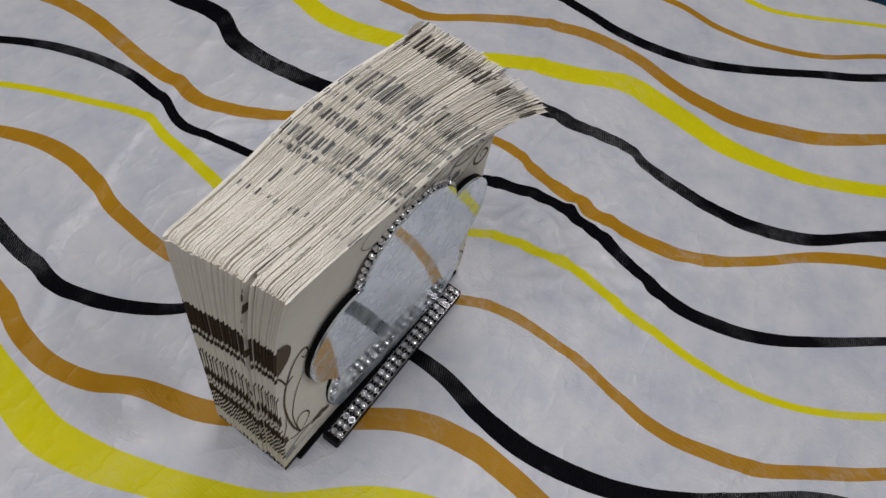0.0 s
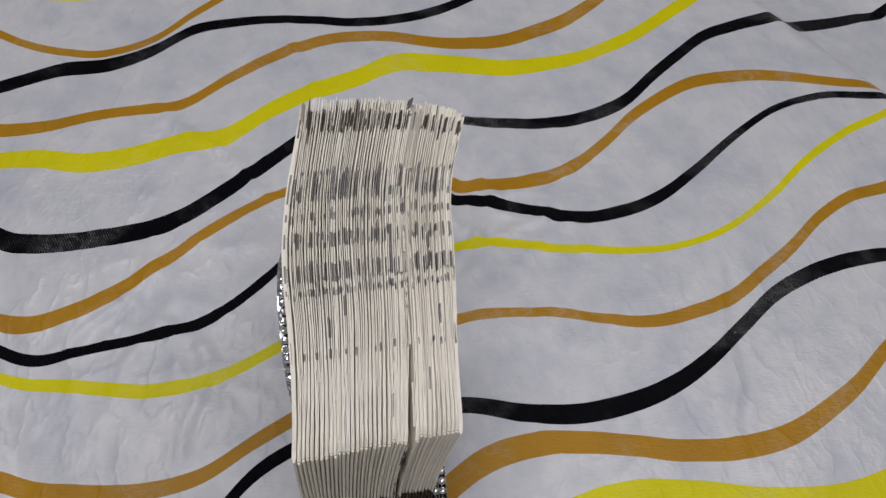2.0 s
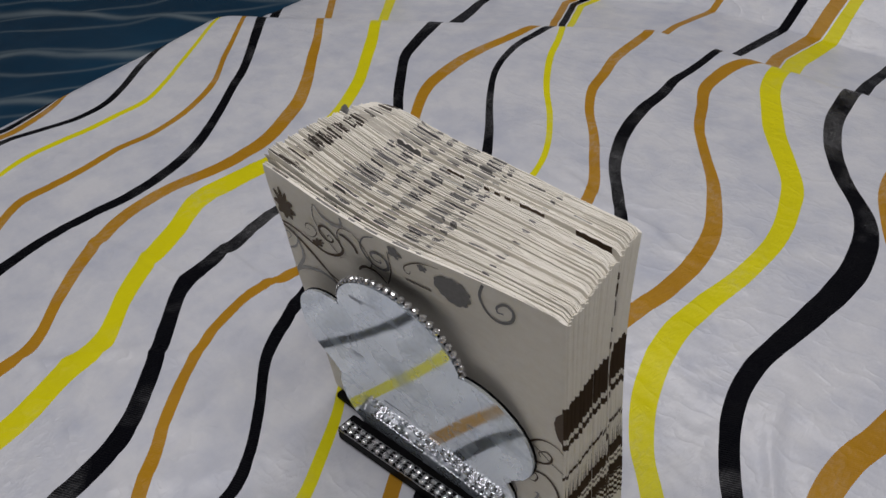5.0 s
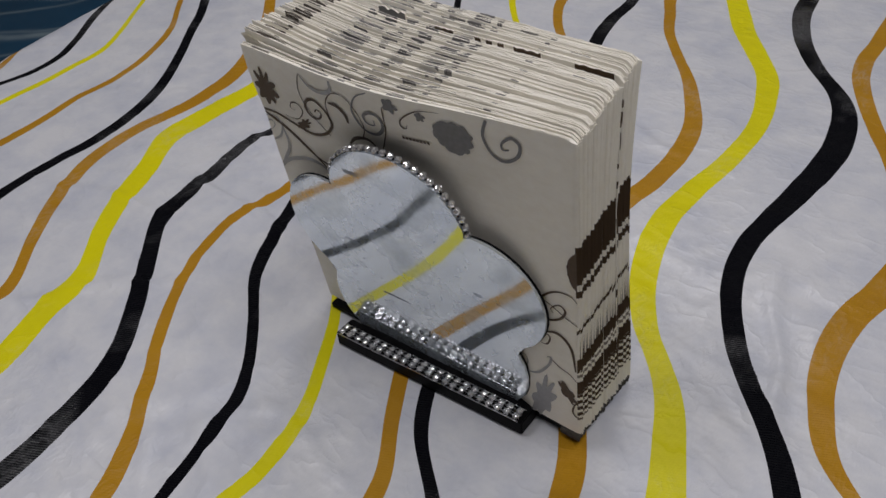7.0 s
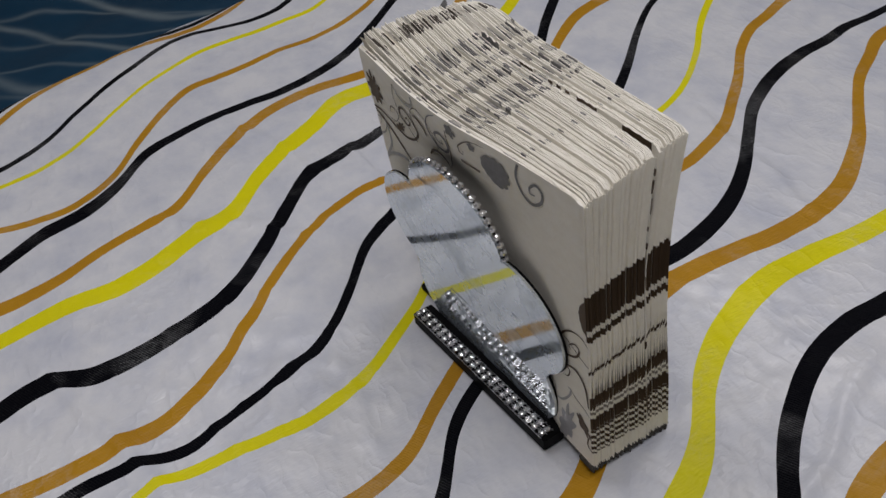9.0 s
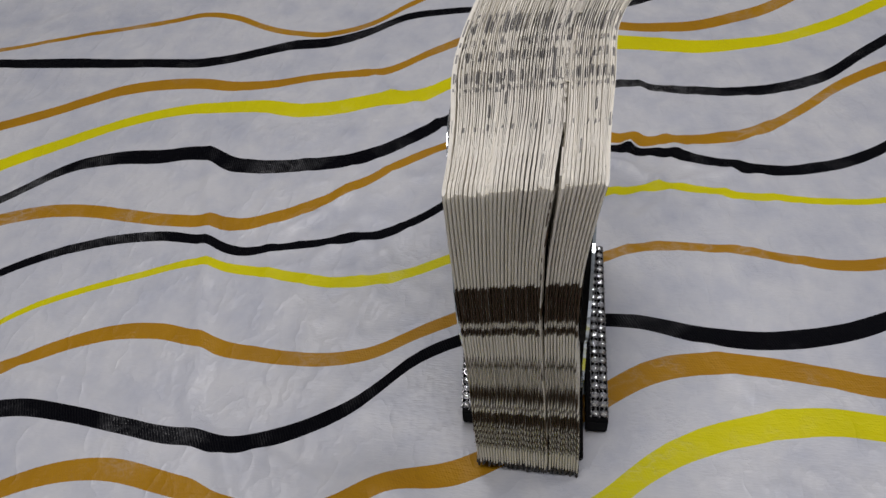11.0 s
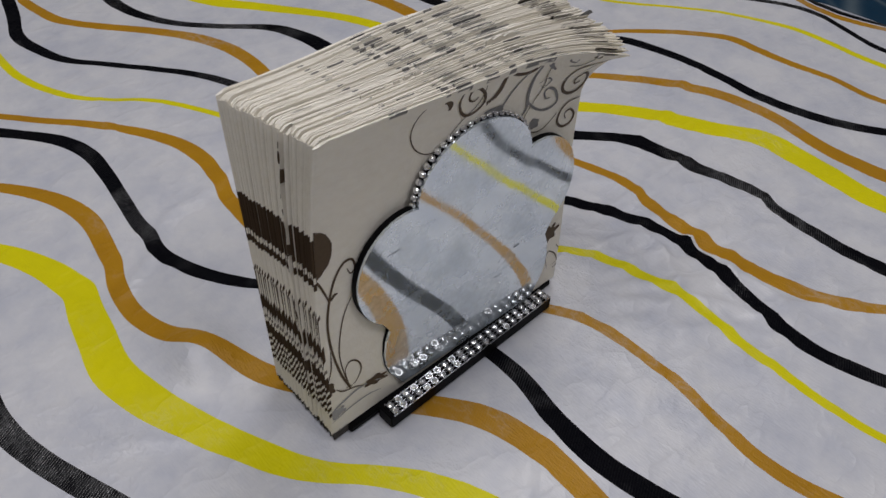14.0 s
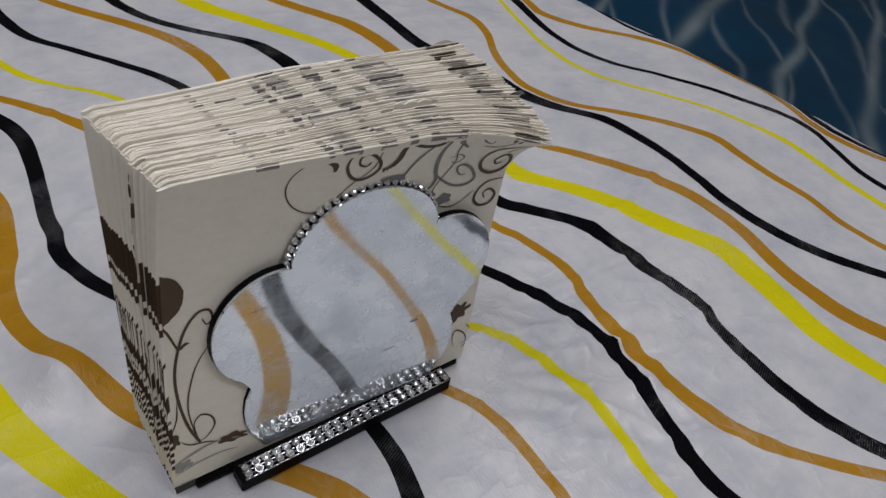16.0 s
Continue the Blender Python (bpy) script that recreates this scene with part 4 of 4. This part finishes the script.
    leaf_print(s, 49.5, 155.5, 17.4, 16, 178, 11, grey_ink, 0.09)
    # the maker's small line as plain bars
    for i in range(8):
        f = i / 8
        a, b = 74.5 + -13.6 * f, 148.1 + 1.0 * f
        ribbon(s, curve((a, b), (a + -1.19, b + 0.09)), 1.5, brown_ink, (1, 1))
    ribbon(s, curve((-1.3, 88.7), (3.9, 93.7), (11.4, 92.1), (17.7, 85.0), (18.9, 76.9), (14.6, 73.8), (8.7, 77.5), (6.3, 83.2), (9.0, 85.5), (12.8, 81.8), (12.1, 79.3)), 1.2, brown_ink)
    ribbon(s, curve((30.2, 88.4), (15.5, 84.7), (5.1, 78.9), (-0.5, 77.0)), 0.5, brown_ink, (1, 1))
    ribbon(s, curve((18, 64), (10, 67), (4, 61), (2, 47)), 1.6, brown_ink, (0.4, 0.5))
    ribbon(s, curve((18.3, 64.2), (14.1, 62.7), (15.6, 57.1), (18.6, 56.0)), 0.8, brown_ink)
    ribbon(s, curve((31.9, 39.3), (28.0, 39.6), (27.1, 35.1), (29.6, 29.7)), 0.7, silver_ink)
    ribbon(s, curve((33.2, 27.0), (22.7, 31.6), (15.8, 41.6), (14.0, 48.4), (16.1, 47.8)), 1.3, silver_ink)
    ribbon(s, curve((14.0, 47.7), (10.1, 44.9), (4.8, 43.0), (0.9, 39.2)), 0.6, brown_ink)
    ribbon(s, curve((16.5, 35.3), (17.9, 26.2)), 0.8, silver_ink)
    ribbon(s, curve((-1.7, 28.6), (2.1, 23.6), (3.7, 16.3), (1.0, 13.6), (-1.2, 18.3), (0.5, 20.2)), 0.9, brown_ink)
    leaf_print(s, 19.2, 15.9, 37.1, 12, 105, 8, silver_ink, 0.38)
    leaf_print(s, 5.9, 28.6, 16.9, 7, -121, 6, brown_ink, 0.35)
    leaf_print(s, -1.7, 108.3, 25.8, 13, -89, 40, brown_ink, 0.03)


print_side_a()
print_side_b()

# ---- napkin holder ----
holder = thing("napkin_holder", "black napkin holder with cloud-shaped mirrored sides and rhinestone trim", "napkin holder")
A_OUT, A_IN, B_IN, B_OUT = -0.0375, -0.0270, 0.0212, 0.0335
LEDGE = 0.0092

plate = box(0.0030, 0.1530, A_IN + 0.0012, B_IN - 0.0012, 0.0003, 0.0040, 0.0005)
for v in plate.verts:
    if v.co.y > 0:
        v.co.y += 0.025 * v.co.x
part("base_plate", plate, base_black, holder)


def cloud(centre, foot):
    """The outline of a mirrored side, from its foot round: places x, z before it leans."""
    half = []
    for i in range(7):
        a = radians(-80 + 125 * i / 6)
        half.append((0.0435 + 0.0125 * math.cos(a), 0.0315 + 0.0235 * math.sin(a)))
    half = [(0.046, 0.004)] + [p for p in half if p[1] > 0.010] + [(0.0528, 0.0500)]
    for i in range(1, 22):
        a = radians(-62 + 166 * i / 22)
        half.append((0.0400 + 0.0282 * math.cos(a), 0.0830 + 0.0322 * math.sin(a)))
    notch = len(half)
    half.append((0.0337, 0.1140))
    for i in range(1, 24):
        a = radians(4 + 86 * i / 23)
        half.append((0.0345 * math.cos(a), 0.1120 + 0.0305 * math.sin(a)))
    full = half + [(-x, z) for x, z in reversed(half[:-1])]
    turned = [(centre + x, max(0.0022, foot + z)) for x, z in full]
    return turned, notch, len(full) - 1 - notch


def prism(outline, y0, y1, lean, yaw, centre):
    bm = bmesh.new()
    back = [bm.verts.new((x, y1 + lean * z + yaw * (x - centre), z)) for x, z in outline]
    front = [bm.verts.new((x, y0 + lean * z + yaw * (x - centre), z)) for x, z in outline]
    bm.faces.new(front)
    bm.faces.new(list(reversed(back)))
    n = len(outline)
    for i in range(n):
        bm.faces.new((front[i], back[i], back[(i + 1) % n], front[(i + 1) % n]))
    bmesh.ops.recalc_face_normals(bm, faces=bm.faces[:])
    return bm


def gem_mesh():
    """A cut stone: a crown of facets over a short girdle; up is z, radius 1."""
    bm = bmesh.new()
    rings = []
    for r, z in ((0.42, 0.78), (0.78, 0.56), (1.0, 0.22), (0.95, 0.0)):
        rings.append([bm.verts.new((r * math.cos(radians(45 * i)), r * math.sin(radians(45 * i)), z)) for i in range(8)])
    tip = bm.verts.new((0, 0, 0.86))
    for i in range(8):
        j = (i + 1) % 8
        bm.faces.new((tip, rings[0][i], rings[0][j]))
        for lower, upper in zip(rings[1:], rings):
            bm.faces.new((upper[i], lower[i], lower[j], upper[j]))
    bmesh.ops.recalc_face_normals(bm, faces=bm.faces[:])
    me = bpy.data.meshes.new("rhinestone")
    bm.to_mesh(me)
    bm.free()
    me.materials.append(crystal)
    return me


GEM = gem_mesh()


def gem(parent, m, radius):
    ob = new("rhinestone", GEM)
    ob.parent = parent
    ob.matrix_local = m @ Matrix.Diagonal((radius, radius, radius, 1))
    return ob


def bar_into(bm, a, b, w, h):
    """A thin square wire from a to b added to bm."""
    a, b = Vector(a), Vector(b)
    d = b - a
    m = Matrix.Translation((a + b) / 2) @ d.to_track_quat("X", "Z").to_matrix().to_4x4() @ Matrix.Diagonal((d.length, w, h, 1))
    bmesh.ops.create_cube(bm, size=1.0, matrix=m)


def ring_into(bm, m, r0, r1, h, n=10):
    lo = [bm.verts.new(m @ Vector((r1 * math.cos(2 * math.pi * i / n), r1 * math.sin(2 * math.pi * i / n), 0))) for i in range(n)]
    up = [bm.verts.new(m @ Vector((r1 * math.cos(2 * math.pi * i / n), r1 * math.sin(2 * math.pi * i / n), h))) for i in range(n)]
    inn = [bm.verts.new(m @ Vector((r0 * math.cos(2 * math.pi * i / n), r0 * math.sin(2 * math.pi * i / n), h))) for i in range(n)]
    for i in range(n):
        j = (i + 1) % n
        bm.faces.new((lo[i], lo[j], up[j], up[i]))
        bm.faces.new((up[i], up[j], inn[j], inn[i]))
    bm.faces.new(list(reversed(lo)))


def bead_into(bm, place, radius):
    """A small eight-sided silver bead added to bm."""
    ends = [bm.verts.new(Vector(place) + radius * Vector(d)) for d in ((1, 0, 0), (0, 1, 0), (-1, 0, 0), (0, -1, 0), (0, 0, 1), (0, 0, -1))]
    for i in range(4):
        bm.faces.new((ends[i], ends[(i + 1) % 4], ends[4]))
        bm.faces.new((ends[(i + 1) % 4], ends[i], ends[5]))


def build_side(outer, inner, centre, y_in, lean, yaw, foot, X0, X1, deep, skew):
    sign = -1 if outer < inner else 1
    lo, hi = min(outer, inner), max(outer, inner)
    shear = Matrix(((1, 0, 0, 0), (skew, 1, 0, -skew * X0), (0, 0, 1, 0), (0, 0, 0, 1)))
    block = box(X0, X1, lo, hi, 0.0003, LEDGE, 0.0006)
    block.transform(shear)
    part("ledge", block, base_black, holder, "black ledge edged with rhinestones")
    outline, n0, n1 = cloud(centre, foot)
    part("mirror_panel", prism(outline, *sorted((y_in, y_in - sign * 0.0013)), lean, yaw, centre), mirror, holder, "hazy scratched cloud-shaped acrylic mirror")
    cx = sum(p[0] for p in outline) / len(outline)
    cz = sum(p[1] for p in outline) / len(outline)
    grown = [(cx + (x - cx) * 1.004, max(0.002, cz + (z - cz) * 1.004)) for x, z in outline]
    part("backing", prism(grown, *sorted((y_in - sign * 0.0014, y_in - sign * (0.0014 + deep))), lean, yaw, centre), base_black, holder, "black backing of the mirror")
    # two rows of stones in a silver net along the ledge
    net = bmesh.new()
    rows = [outer - sign * (0.0022 if sign < 0 else 0.0019), outer - sign * (0.0060 if sign < 0 else 0.0053)]
    wide = 0.0002 if sign < 0 else 0.0
    count = 22
    r = random.Random(11)
    xs = [X0 + 0.0042 + (X1 - X0 - 0.0075) * i / (count - 1) for i in range(count)]
    spots = []
    for y in rows:
        for i, x in enumerate(xs):
            m = pose(x + r.uniform(-0.0002, 0.0002), y + r.uniform(-0.00015, 0.00015), LEDGE + 0.0002, r.uniform(-9, 9), r.uniform(-9, 9), r.uniform(0, 45))
            ring_into(net, m, 0.00135 + wide, 0.00185 + wide, 0.0010)
            for q in range(4):
                a = radians(45 + 90 * q)
                bar_into(net, m @ Vector((0.0018 * math.cos(a), 0.0018 * math.sin(a), 0.0004)), m @ Vector((0.0013 * math.cos(a), 0.0013 * math.sin(a), 0.0016)), 0.0003, 0.0003)
            spots.append(shear @ m @ Matrix.Translation((0, 0, 0.0005)))
    step = (X1 - X0 - 0.0075) / (count - 1)
    for y in (rows[0] + sign * 0.0021, 0.5 * (rows[0] + rows[1]), rows[1] - sign * 0.0021):
        bar_into(net, (X0 + 0.002, y, LEDGE + 0.0003), (X1 - 0.0015, y, LEDGE + 0.0003), 0.0004, 0.0004)
        for i in range(2 * count):
            bead_into(net, (X0 + 0.0042 + step * (i / 2 - 0.25), y + r.uniform(-0.0002, 0.0002), LEDGE + 0.0006), 0.00066)
    for y in rows:
        for i in range(count - 1):
            for f in (0.42, 0.58):
                bead_into(net, (xs[i] + step * f, y + r.uniform(-0.0004, 0.0004), LEDGE + 0.0007), 0.00060)
    net.transform(shear)
    strip = part("rhinestone_strip", net, chrome, holder, "silver net with two rows of clear rhinestones")
    for m in spots:
        gem(strip, m, 0.00165 if sign < 0 else 0.00155)
    # a single chain of stones along the top curve of the cloud
    chain = bmesh.new()
    curve = outline[n0:n1 + 1]
    gaps = [0.0]
    for p, q in zip(curve, curve[1:]):
        gaps.append(gaps[-1] + math.hypot(q[0] - p[0], q[1] - p[1]))
    number = 27
    spots = []
    for i in range(number):
        d = gaps[-1] * (i + 0.4) / (number - 0.2)
        j = max(k for k in range(len(gaps)) if gaps[k] <= d)
        j = min(j, len(curve) - 2)
        f = (d - gaps[j]) / max(gaps[j + 1] - gaps[j], 1e-9)
        x, z = (a + (b - a) * f for a, b in zip(curve[j], curve[j + 1]))
        tx, tz = curve[j + 1][0] - curve[j][0], curve[j + 1][1] - curve[j][1]
        out = Vector((tz, 0, -tx)).normalized()
        if out.dot(Vector((x - cx, 0, z - cz))) < 0:
            out = -out
        turn = out.to_track_quat("Z", "Y").to_matrix().to_4x4()
        m = Matrix.Translation(Vector((x, y_in + lean * z + yaw * (x - centre) - sign * (0.0014 + 0.45 * deep), z)) + out * 0.0004) @ turn @ pose(0, 0, 0, r.uniform(-8, 8), r.uniform(-8, 8), r.uniform(0, 45))
        ring_into(chain, m, 0.00125, 0.00165, 0.0008)
        for q in range(4):
            a = radians(45 + 90 * q)
            bar_into(chain, m @ Vector((0.0016 * math.cos(a), 0.0016 * math.sin(a), 0.0002)), m @ Vector((0.0012 * math.cos(a), 0.0012 * math.sin(a), 0.0015)), 0.0003, 0.0003)
        spots.append(m @ Matrix.Translation((0, 0, 0.0005)))
    chain_ob = part("rhinestone_chain", chain, chrome, holder, "silver cup chain of clear rhinestones")
    for m in spots:
        gem(chain_ob, m, 0.00155)


build_side(A_OUT, A_IN, 0.0840, -0.0275, 0.030, -0.045, 0.0060, 0.0195, 0.1395, 0.0027, 0.0)
build_side(B_OUT, B_IN, 0.0765, 0.0250, 0.117, 0.050, 0.0005, 0.0190, 0.1310, 0.0010, 0.072)
